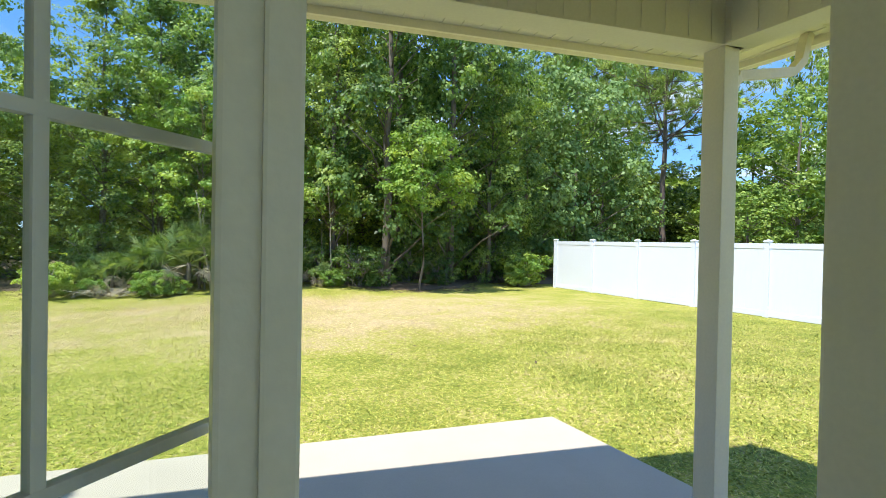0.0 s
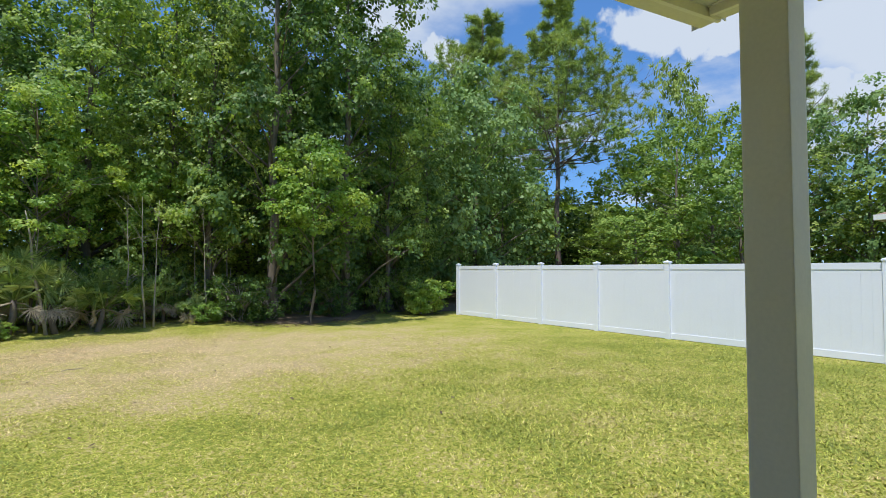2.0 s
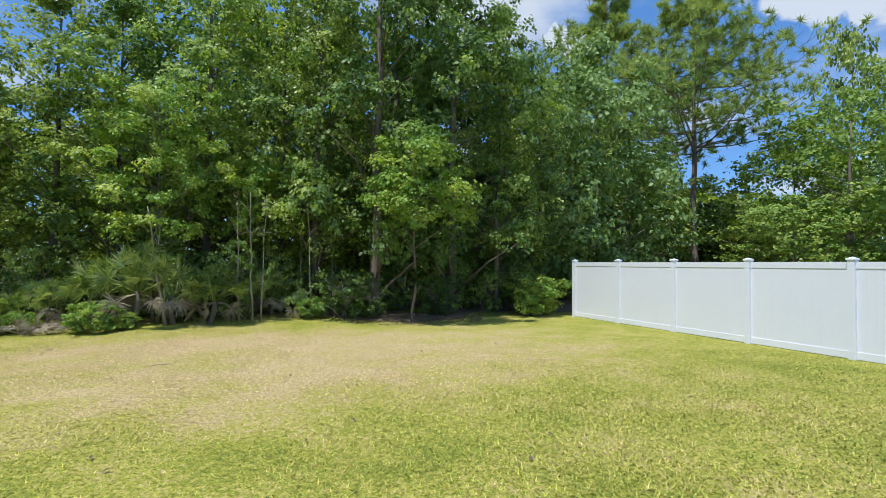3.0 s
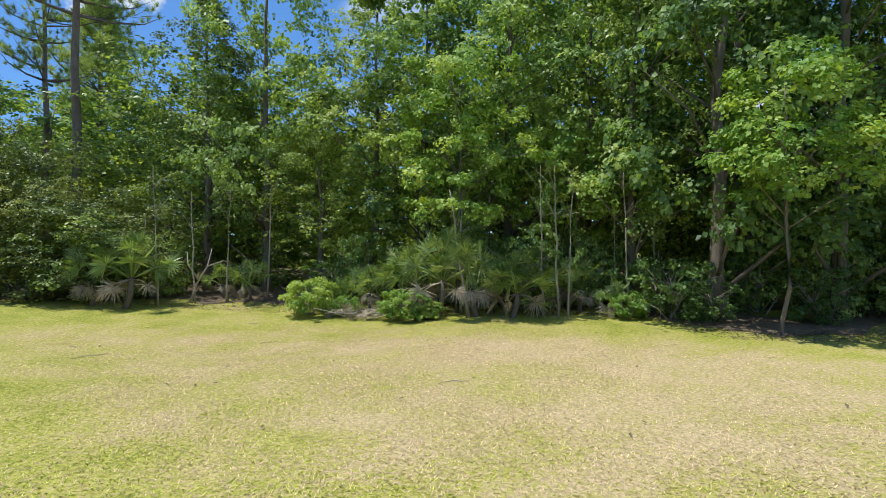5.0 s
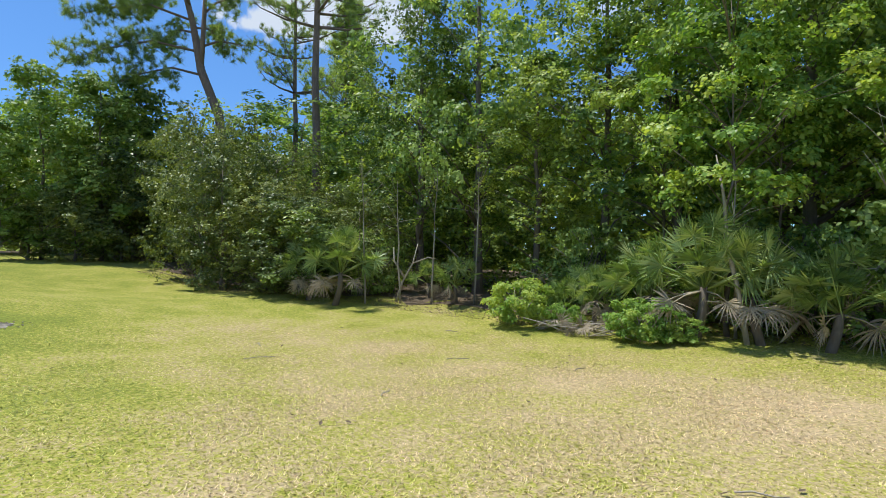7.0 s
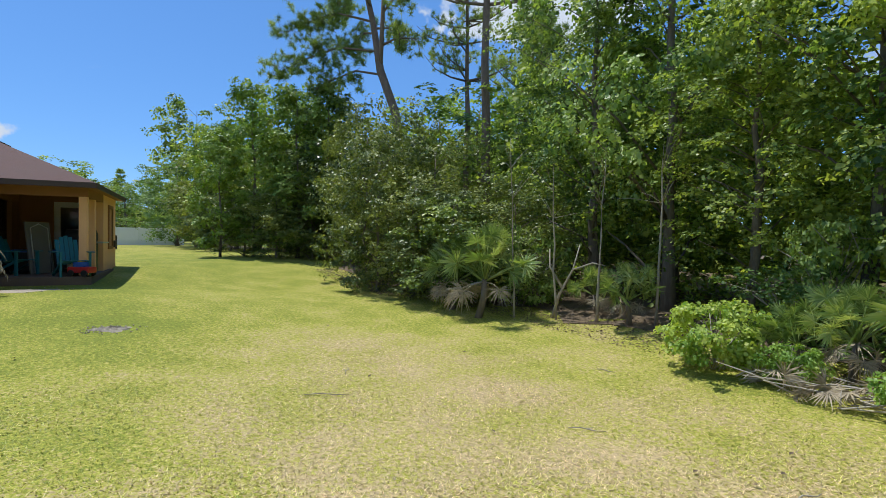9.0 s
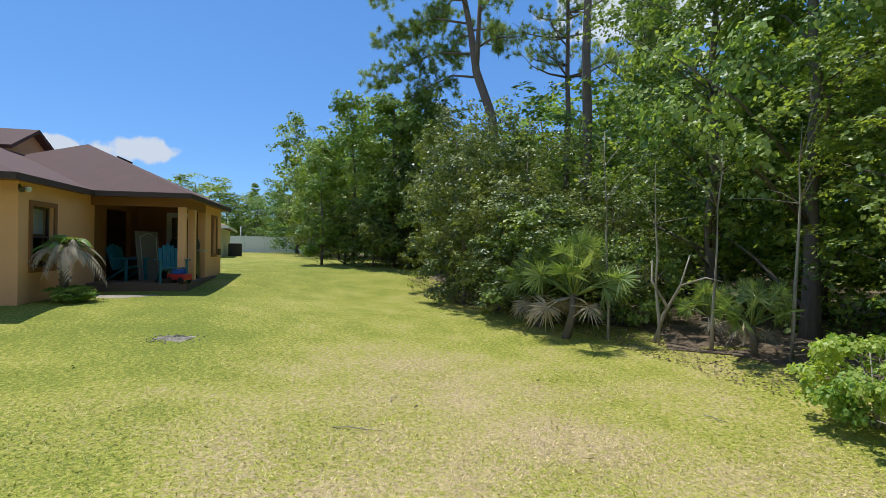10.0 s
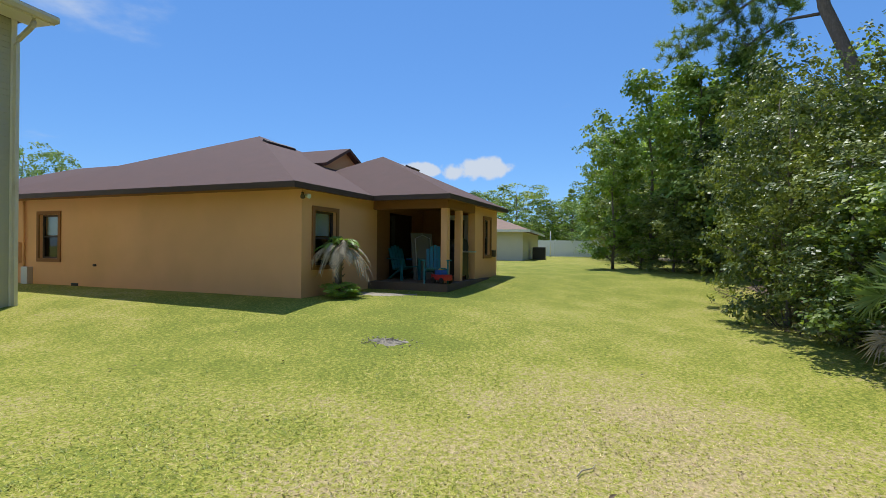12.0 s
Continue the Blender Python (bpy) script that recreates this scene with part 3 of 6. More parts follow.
part("shaft", box(0, 0.092, -0.05, 0.055, 0, 2.31, 0.005), m_trim, col)
part("base_trim", box(-0.01, 0.096, -0.06, 0.065, 0, 0.09, 0.004), m_trim, col)


def downspout(path, m, label, size=0.042):
    t = thing("downspout", m, label, "downspout")
    part("pipe", tube(path, [size] * len(path), 4, square=True), m_gutter, t)
    return t


downspout([(0.79, 0.08, 2.60), (0.76, 0.08, 2.54), (0.735, 0.08, 2.45), (0.66, 0.08, 2.385), (0.22, 0.05, 2.29), (0.127, 0.02, 2.20), (0.127, 0.02, 0.18), (0.19, 0.02, 0.06), (0.29, 0.02, -0.03)], pose(0.03, -0.03, 0), "cream aluminium downspout elbowed back to the porch column", 0.031)

# two-storey wing of the house at the far end
WX, WY = -11.85, 0.30
lap_siding(6.3, -0.15, 5.85, pose(WX, WY, 0), label="beige lap siding of the two-storey wing")
lap_siding(8.0, -0.15, 5.85, pose(WX, WY - 8.14, 0, 0, 0, 90), label="beige lap siding of the two-storey wing")
st("wall", box(WX + 6.3, WX + 6.44, WY - 8, WY, 0, 5.85), m_siding, "beige side wall of the two-storey wing", "wall")
st("trim", box(WX - 0.02, WX + 0.09, WY + 0.012, WY + 0.035, -0.15, 5.85, 0.003), m_trim, "cream corner board", "trim")
st("ceiling", box(WX - 0.35, WX + 6.8, WY + 0.02, WY + 0.55, 5.85, 5.853), m_soffit, "cream soffit of the wing", "soffit")
st("fascia", box(WX - 0.35, WX + 6.8, WY + 0.55, WY + 0.57, 5.83, 6.01), m_trim, "cream fascia board", "fascia")
gutter(7.3, pose(WX - 0.35, WY + 0.574, 5.852))
bm = bmesh.new()
v = [bm.verts.new(p) for p in ((WX - 0.4, WY + 0.62, 6.01), (WX + 6.85, WY + 0.62, 6.01), (WX + 6.85, WY - 8.6, 6.01), (WX - 0.4, WY - 8.6, 6.01), (WX + 3.1, WY - 4, 7.9))]
for q in ((0, 1, 4), (1, 2, 4), (2, 3, 4), (3, 0, 4), (3, 2, 1, 0)):
    bm.faces.new([v[k] for k in q])
st("roof", bm, m_roof, "dark shingled hip roof of the wing", "roof")
downspout([(0.0, 0.50, 5.854), (0.0, 0.50, 5.75), (0.0, 0.45, 5.67), (0.0, 0.10, 5.45), (0, 0.06, 5.35), (0, 0.06, 0.15), (-0.02, 0.1, 0.02), (-0.06, 0.28, -0.06)], pose(WX + 0.03, WY + 0.03, 0), "grey-white aluminium downspout at the wing's corner", 0.05)

# ---- white vinyl fence ----
FX = 9.83


def fence_post(m, h=1.80, label="square white vinyl fence post with a pyramid cap"):
    p = thing("fence_post", m, label, "fence post", "white vinyl fence")
    part("post", box(-0.062, 0.062, -0.062, 0.062, -0.1, h - 0.05, 0.006), m_vinyl, p)
    bm = box(-0.075, 0.075, -0.075, 0.075, h - 0.05, h - 0.02, 0.004)
    a = [bm.verts.new(q) for q in ((-0.07, -0.07, h - 0.02), (0.07, -0.07, h - 0.02), (0.07, 0.07, h - 0.02), (-0.07, 0.07, h - 0.02), (0, 0, h + 0.012))]
    for q in ((0, 1, 4), (1, 2, 4), (2, 3, 4), (3, 0, 4)):
        bm.faces.new([a[k] for k in q])
    part("cap", bm, m_vinyl, p)
    return p


def fence_panel(length, m):
    """A privacy panel along x, between posts: rails, and tongued boards with fine grooves."""
    p = thing("privacy_fence", m, "white vinyl privacy panel of tongued boards between rails", "fence panel", "white vinyl fence")
    part("top_rail", box(0, length, -0.022, 0.022, 1.60, 1.72, 0.005), m_vinyl, p)
    part("bottom_rail", box(0, length, -0.022, 0.022, 0.03, 0.16, 0.005), m_vinyl, p)
    n = 12
    w = length / n
    for k in range(n):
        part("board", box(k * w + 0.0004, (k + 1) * w - 0.0004, -0.012, 0.012, 0.15, 1.61, 0.0008), m_vinyl, p)
    return p


ys = [13.93 - 1.966 * k for k in range(7)]
first = fence_post(pose(FX, ys[0], ground_at(FX, ys[0]) - 0.02))
for y in ys[1:]:
    copy_thing(first, pose(FX, y, ground_at(FX, y) - 0.02))
panel = fence_panel(1.84, pose(FX, ys[0] - 0.062, ground_at(FX, ys[0]) - 0.02, 0, 0, -90))
for y in ys[1:-1]:
    copy_thing(panel, pose(FX, y - 0.062, ground_at(FX, y) - 0.02, 0, 0, -90))
yb = ys[-1]
for x in (10.55, 11.75):
    copy_thing(first, pose(x, yb - 0.08, ground_at(x, yb) - 0.02))
tagged(fence_panel(0.6, pose(FX + 0.062, yb - 0.04, ground_at(FX, yb) - 0.02)), "short white vinyl panel beside the gap of the gate")
gate = thing("gate", pose(11.82, yb - 0.12, ground_at(12, yb), 0, 0, -38), "white vinyl gate with an arched top rail, standing open", "gate")
n = 9
for k in range(n):
    a = (k + 0.5) / n
    part("board", box(k * 0.13, (k + 1) * 0.13 - 0.002, -0.012, 0.012, 0.14, 1.55 + 0.12 * math.sin(math.pi * a), 0.002), m_vinyl, gate)
part("top_rail", tube([(1.17 * k / 10, 0, 1.58 + 0.12 * math.sin(math.pi * k / 10)) for k in range(11)], [0.045] * 11, 4, square=True), m_vinyl, gate)
part("bottom_rail", box(0, 1.17, -0.022, 0.022, 0.05, 0.16, 0.004), m_vinyl, gate)
part("hinge", box(-0.03, 0.22, -0.032, -0.02, 1.12, 1.17, 0.004), m_black, gate, "black strap hinge")


# ---- the orange neighbouring house ----
HX, HY = -13.61, 5.63     # the near corner: front wall, and the wall by the lanai
NH = new("neighbour_house")
tagged(NH, "single-storey orange stucco house with brown hip roofs and covered patio", "house")
NH.location = (HX, HY, 0.3)
TURN = -7                 # the house stands turned by this about its near corner; its parts are built unturned


def at_corner(u, v, z, turn=0):
    """A pose u metres behind the front wall and v metres out from the side wall."""
    return pose(HX, HY, 0, 0, 0, TURN) @ pose(-u, v, z, 0, 0, turn)


def nh(name, bm, mat, label="", parent=None):
    """A part of the house, built in the unturned axes."""
    o = obj(name, bm, mat)
    p = parent or NH
    q = p
    off = Vector((0, 0, 0))
    while q is not None:
        off += q.location
        q = q.parent
    o.data.transform(Matrix.Translation(-off))
    o.parent = p
    return tagged(o, label)


IX, IY = HX - 2.9, HY + 2.05     # lanai front and outer edge
BX = HX - 7.1
LB = IX - 3.1                    # lanai's back wall


nh("wall", wall_with_holes("x", HX, HY - 14, HY, 0.1, 2.66, [(HY - 8.40, HY - 7.62, 1.08, 2.22)], 0.2), m_stucco)
nh("wall", wall_with_holes("y", HY, IX - 0.2, HX - 0.2, 0.1, 2.66, [(HX - 1.22, HX - 0.42, 1.05, 2.22)], 0.2), m_stucco)
# inner walls and ceiling in dark brown: the patio's shade put into their colour
nh("wall", wall_with_holes("x", LB, HY - 0.2, IY - 0.2, 0.1, 2.66, [(HY + 0.75, HY + 1.5, 0.62, 2.45)], 0.2), m_stuccodark, "back wall of the covered patio, coloured dark for its shade")
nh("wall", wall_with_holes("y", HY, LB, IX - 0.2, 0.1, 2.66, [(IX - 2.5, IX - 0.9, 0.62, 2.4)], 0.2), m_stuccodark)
nh("wall", wall_with_holes("y", IY, BX, HX - 4.95, 0.1, 2.66, [(HX - 6.35, HX - 5.75, 1.25, 2.3)], 0.2), m_stucco)
nh("wall", box(BX, BX + 0.2, HY - 14, IY - 0.2, 0.1, 2.66), m_stucco)
nh("wall", box(BX, HX, HY - 14.2, HY - 14, 0.1, 2.66), m_stucco)
# the slab's dark brown carries the shade under the patio roof
nh("slab", box(LB, IX + 0.25, HY + 0.003, IY + 0.1, 0.2, 0.60), m_paver, "covered patio's slab, coloured dark brown for its shade")
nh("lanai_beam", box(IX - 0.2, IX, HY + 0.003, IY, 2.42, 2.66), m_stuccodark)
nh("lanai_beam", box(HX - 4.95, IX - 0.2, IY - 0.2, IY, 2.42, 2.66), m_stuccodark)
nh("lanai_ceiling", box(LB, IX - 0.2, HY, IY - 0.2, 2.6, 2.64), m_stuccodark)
for pu in (2.92, 3.85):
    nh("column", box(HX - pu - 0.17, HX - pu, IY - 0.19, IY - 0.02, 0.60, 2.42, 0.01), m_stucco)


def hip(x0, x1, y0, y1, z, rise, along):
    """A hip roof over the rectangle, with its eave's thickness."""
    bm = bmesh.new()
    h = min(x1 - x0, y1 - y0) / 2
    c = [(x0, y0), (x1, y0), (x1, y1), (x0, y1)]
    if along == "x":
        r = [(x0 + h, (y0 + y1) / 2), (x1 - h, (y0 + y1) / 2)]
        quads = ((0, 1, "b", "a"), (1, 2, "b"), (2, 3, "a", "b"), (3, 0, "a"))
    else:
        r = [((x0 + x1) / 2, y0 + h), ((x0 + x1) / 2, y1 - h)]
        quads = ((0, 1, "a"), (1, 2, "b", "a"), (2, 3, "b"), (3, 0, "a", "b"))
    v = [bm.verts.new((*p, z)) for p in c]
    lowv = [bm.verts.new((*p, z - 0.03)) for p in c]
    t = {"a": bm.verts.new((*r[0], z + rise)), "b": bm.verts.new((*r[1], z + rise))}
    for q in quads:
        bm.faces.new([v[k] if isinstance(k, int) else t[k] for k in q])
    for k in range(4):
        bm.faces.new((lowv[k], lowv[(k + 1) % 4], v[(k + 1) % 4], v[k]))
    bm.faces.new(lowv[::-1])
    bmesh.ops.remove_doubles(bm, verts=bm.verts, dist=0.001)
    bmesh.ops.recalc_face_normals(bm, faces=bm.faces)
    return bm


EO, SO = 0.5, 0.2     # the eave's overhang in front and on the side
Z0, Z1 = 2.60, 2.72
nh("roof", hip(BX - 2.5, HX + EO, HY - 10.5, HY + SO, Z1, 2.28, "x"), m_roof)
nh("roof", hip(BX + 1.0, HX + EO - 0.003, HY - 14.6, HY - 4.0, Z1 - 0.003, 1.28, "y"), m_roof)
nh("roof", hip(BX - EO - 0.2, IX + 0.4, HY - 4.2, IY + SO, Z1 + 0.003, 1.48, "x"), m_roof)
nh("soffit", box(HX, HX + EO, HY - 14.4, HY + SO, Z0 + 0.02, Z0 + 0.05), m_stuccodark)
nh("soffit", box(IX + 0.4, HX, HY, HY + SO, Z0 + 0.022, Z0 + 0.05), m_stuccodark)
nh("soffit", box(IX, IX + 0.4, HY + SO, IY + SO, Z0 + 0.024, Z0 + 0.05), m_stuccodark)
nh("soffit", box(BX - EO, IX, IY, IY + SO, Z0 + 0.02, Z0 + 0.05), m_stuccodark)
nh("fascia", box(HX + EO, HX + EO + 0.025, HY - 14.5, HY + SO + 0.025, Z0, Z1), m_fascia)
nh("fascia", box(IX + 0.425, HX + EO, HY + SO, HY + SO + 0.025, Z0, Z1), m_fascia)
nh("fascia", box(IX + 0.4, IX + 0.425, HY + SO, IY + SO + 0.025, Z0, Z1), m_fascia)
nh("fascia", box(BX - EO, IX + 0.4, IY + SO, IY + SO + 0.025, Z0, Z1), m_fascia)
# a gable over the roofs, its face towards the side, its ridge running back along the front
gx, gy, gz = HX - 5.1, HY - 2.3, 4.46
bm = bmesh.new()
v = [bm.verts.new(p) for p in ((gx - 1.25, gy + 0.2, gz - 0.62), (gx + 1.25, gy + 0.2, gz - 0.62), (gx, gy + 0.2, gz), (gx - 1.25, gy - 4.0, gz - 0.62), (gx + 1.25, gy - 4.0, gz - 0.62), (gx, gy - 4.0, gz))]
for q in ((0, 2, 5, 3), (2, 1, 4, 5)):
    bm.faces.new([v[k] for k in q])
o = nh("dormer_roof", bm, m_roof)
sm = o.modifiers.new("thick", "SOLIDIFY"); sm.thickness, sm.offset = 0.09, 0
bm = bmesh.new()
v = [bm.verts.new((x, gy - d, z)) for d in (0, 3.6) for x, z in ((gx - 1.15, gz - 1.3), (gx + 1.15, gz - 1.3), (gx + 1.1, gz - 0.60), (gx, gz - 0.05), (gx - 1.1, gz - 0.60))]
bm.faces.new(v[:5]); bm.faces.new(v[5:][::-1])
for k in range(5):
    bm.faces.new((v[k], v[(k + 1) % 5], v[5 + (k + 1) % 5], v[5 + k]))
bmesh.ops.recalc_face_normals(bm, faces=bm.faces)
nh("dormer_wall", bm, m_stucco)
# ridge vents


def on_slope(name, cx, cy, cz, length, turn, tilt):
    bm = box(-length / 2, length / 2, -0.11, 0.11, 0, 0.07, 0.01)
    bm.transform(Matrix.Translation((cx, cy, cz)) @ Matrix.Rotation(radians(turn), 4, "Z") @ Matrix.Rotation(radians(tilt), 4, "X"))
    return nh(name, bm, m_fascia, "dark roof vent")


def nh_window(name, axis, at_, a0, a1, z0, z1, label):
    """A sash window with a projecting band round it, a meeting rail and two panes."""
    w = new(name)
    w.parent = NH
    w.location = ((at_, a0, z0) if axis == "x" else (a0, at_, z0))
    w.location -= NH.location
    tagged(w, label)
    def b(u0, u1, d0, d1, p, q, bev=0.0):
        return box(at_ + d0, at_ + d1, u0, u1, p, q, bev) if axis == "x" else box(u0, u1, at_ + d0, at_ + d1, p, q, bev)
    band = 0.09
    for q in ((a0 - band, a0, z0 - band, z1 + band), (a1, a1 + band, z0 - band, z1 + band), (a0, a1, z1, z1 + band), (a0, a1, z0 - band, z0)):
        nh("band", b(q[0], q[1], 0.0, 0.035, q[2], q[3]), m_stuccodark, "", w)
    f = 0.045
    for q in ((a0, a0 + f, z0, z1), (a1 - f, a1, z0, z1), (a0 + f, a1 - f, z1 - f, z1), (a0 + f, a1 - f, z0, z0 + f), (a0 + f, a1 - f, (z0 + z1) / 2 - 0.02, (z0 + z1) / 2 + 0.02)):
        nh("frame", b(q[0], q[1], -0.12, -0.07, q[2], q[3]), m_fascia, "", w)
    zc = (z0 + z1) / 2
    nh("pane", b(a0 + f, a1 - f, -0.10, -0.094, zc, z1 - f), m_glass_house, "", w)
    nh("pane", b(a0 + f, a1 - f, -0.11, -0.104, z0 + f, zc), m_glass_dark, "", w)
    k = z1 - f
    nh("blind", b(a0 + f, a1 - f, -0.19, -0.16, zc + 0.05, k), m_white, "half-drawn white blind", w)
    return w


nh_window("window", "x", HX, HY - 8.40, HY - 7.62, 1.08, 2.22, "dark sash window in a brown stucco band")
nh_window("window", "y", HY, HX - 1.22, HX - 0.42, 1.05, 2.22, "dark sash window with half-drawn white blinds")
nh_window("window", "y", IY, HX - 6.35, HX - 5.75, 1.25, 2.3, "narrow dark window in a brown stucco band")
d = nh("door", box(LB - 0.06, LB - 0.02, HY + 0.75, HY + 1.5, 0.62, 2.45, 0.01), m_white, "white patio door with a dim glass pane")
nh("door_glass", box(LB - 0.019, LB - 0.01, HY + 0.9, HY + 1.35, 0.9, 2.3), m_glass_dark, "", d)
nh("sliding_door", box(IX - 2.5, IX - 0.9, HY - 0.15, HY - 0.11, 0.62, 2.4, 0.005), m_glass_dark, "dim glass sliding door")
lamp = nh("security_light", box(HX - 0.02, HX + 0.03, HY + 0.003, HY + 0.03, 2.46, 2.56, 0.01), m_fascia, "small twin security light under the eave")
nh("lamp_head", tube([(HX - 0.03, HY + 0.05, 2.50), (HX - 0.02, HY + 0.17, 2.47)], [0.03, 0.05], 12), m_white, "white lamp head", lamp)
nh("lamp_head", tube([(HX + 0.05, HY + 0.05, 2.50), (HX + 0.13, HY + 0.12, 2.45)], [0.03, 0.05], 12), m_fascia, "dark lamp head", lamp)
nh("meter_box", box(HX, HX + 0.12, HY - 9.35, HY - 9.1, 0.95, 1.5, 0.01), m_stucco, "painted electric meter box")
nh("utility_box", box(HX, HX + 0.14, HY - 8.95, HY - 8.68, 0.35, 0.85, 0.01), m_metal, "grey utility box low on the wall")
nh("conduit", tube([(HX + 0.05, HY - 9.0, 0.4), (HX + 0.05, HY - 9.0, 2.6)], [0.03, 0.03], 8), m_stucco, "painted conduit")
on_slope("roof_vent", HX - 2.45, HY - 5.2, 3.97, 1.5, 90, 23)
on_slope("roof_vent", HX - 4.3, HY - 4.15, 4.57, 1.3, 0, -23)
on_slope("roof_vent", HX - 5.0, HY - 0.95, 3.87, 0.7, 90, 24.7)
on_slope("roof_vent", HX - 5.9, HY - 0.35, 3.89, 0.6, 0, -24.7)
nh("pipe_stub", tube([(HX, HY - 6.2, 0.94), (HX + 0.06, HY - 6.2, 0.94)], [0.03, 0.03], 10), m_fascia, "short dark pipe end")
nh("vent", box(HX, HX + 0.02, HY - 7.1, HY - 6.85, 0.40, 0.47, 0.004), m_black, "small black crawl vent")
nh("wall_box", box(HX - 6.75, HX - 6.5, IY, IY + 0.08, 1.2, 1.4, 0.01), m_fascia, "small dark electrical box")
NH.rotation_euler = (0, 0, radians(TURN))


# ---- covered patio's contents ----
def adirondack(m, mat, label):
    t = thing("adirondack_chair", m, label, "chair", "plastic patio chairs")
    for k in range(5):
        y = -0.22 + 0.09 * k
        bm = box(-0.012, 0.012, y, y + 0.08, 0, 0.72 - 0.035 * abs(k - 2) ** 1.5, 0.004)
        bm.transform(Matrix.Translation((-0.22, 0, 0.25)) @ Matrix.Rotation(radians(-22), 4, "Y"))
        part("back_slat", bm, mat, t)
    for k in range(5):
        x = -0.2 + 0.1 * k
        part("seat_slat", box(x, x + 0.085, -0.24, 0.24, 0.27 + 0.02 * k, 0.29 + 0.02 * k, 0.003), mat, t)
    for s in (-1, 1):
        part("armrest", box(-0.3, 0.36, s * 0.31 - 0.06, s * 0.31 + 0.06, 0.54, 0.565, 0.006), mat, t)
        part("leg", box(0.26, 0.33, s * 0.28 - 0.02, s * 0.28 + 0.02, 0, 0.54, 0.004), mat, t)
        part("leg", tube([(-0.38, s * 0.26, 0.0), (0.3, s * 0.26, 0.34)], [0.035, 0.035], 4, square=True), mat, t)
    return t


adirondack(at_corner(2.95, 1.72, 0.6, 25), m_teal, "teal plastic adirondack chair on the covered patio")
adirondack(at_corner(3.7, 0.5, 0.6, 60), m_teal, "low blue-green plastic chair in the shade of the patio")


def toy_car(m):
    t = thing("toy_car", m, "small red and blue ride-on toy car on the slab's edge", "toy")
    part("body", box(-0.26, 0.26, -0.13, 0.13, 0.08, 0.22, 0.04), m_red, t)
    part("cab", box(-0.14, 0.10, -0.11, 0.11, 0.21, 0.33, 0.03), m_blue, t)
    part("seat", box(-0.05, 0.02, -0.07, 0.07, 0.33, 0.36, 0.01), m_yellow, t)
    for x in (-0.16, 0.16):
        for y in (-0.13, 0.13):
            part("wheel", tube([(x, y - 0.02, 0.075), (x, y + 0.02, 0.075)], [0.075, 0.075], 14), m_black, t)
    return t


toy_car(at_corner(2.78, 1.95, 0.6, 60))
g = thing("gas_grill", at_corner(4.45, 1.65, 0.6, 80), "dark covered gas grill beside the patio post", "grill")
part("cart", box(-0.3, 0.3, -0.22, 0.22, 0.12, 0.75, 0.01), m_black, g)
part("lid", tube([(-0.3, 0, 0.88), (0.3, 0, 0.88)], [0.22, 0.22], 12), m_black, g)
part("side_shelf", box(0.3, 0.55, -0.2, 0.2, 0.74, 0.78, 0.005), m_metal, g)
for x in (-0.26, 0.26):
    part("wheel", tube([(x - 0.02, 0.2, 0.08), (x + 0.02, 0.2, 0.08)], [0.08, 0.08], 12), m_black, g)
b = thing("bucket", at_corner(3.2, 1.72, 0.6), "white plastic bucket by the patio column", "bucket")
part("shell", tube([(0, 0, 0), (0, 0, 0.32)], [0.12, 0.15], 16), m_white, b)
part("handle", tube([(0, -0.15, 0.3), (0.05, 0, 0.22), (0, 0.15, 0.3)], [0.005] * 3, 5), m_metal, b)
b = thing("folded_table", at_corner(4.0, 0.95, 0.6, 62), "folded pale table leaning in the shade", "table")
bm = box(-0.02, 0.02, -0.35, 0.35, 0, 1.25, 0.006); bm.transform(Matrix.Rotation(radians(-7), 4, "Y"))
part("top", bm, m_trimshade, b)
bm = tube([(0.04, -0.25, 0.02), (0.04, -0.25, 1.1), (0.04, 0, 1.2), (0.04, 0.25, 1.1), (0.04, 0.25, 0.02)], [0.014] * 5, 6); bm.transform(Matrix.Rotation(radians(-7), 4, "Y"))
part("leg_frame", bm, m_metal, b)
b = thing("storage_box", at_corner(4.9, 0.65, 0.6), "dark plastic storage box against the wall", "box")
part("body", box(-0.35, 0.35, -0.5, 0.5, 0, 0.5, 0.02), m_black, b)
part("lid", box(-0.37, 0.37, -0.52, 0.52, 0.5, 0.56, 0.02), m_blue, b)


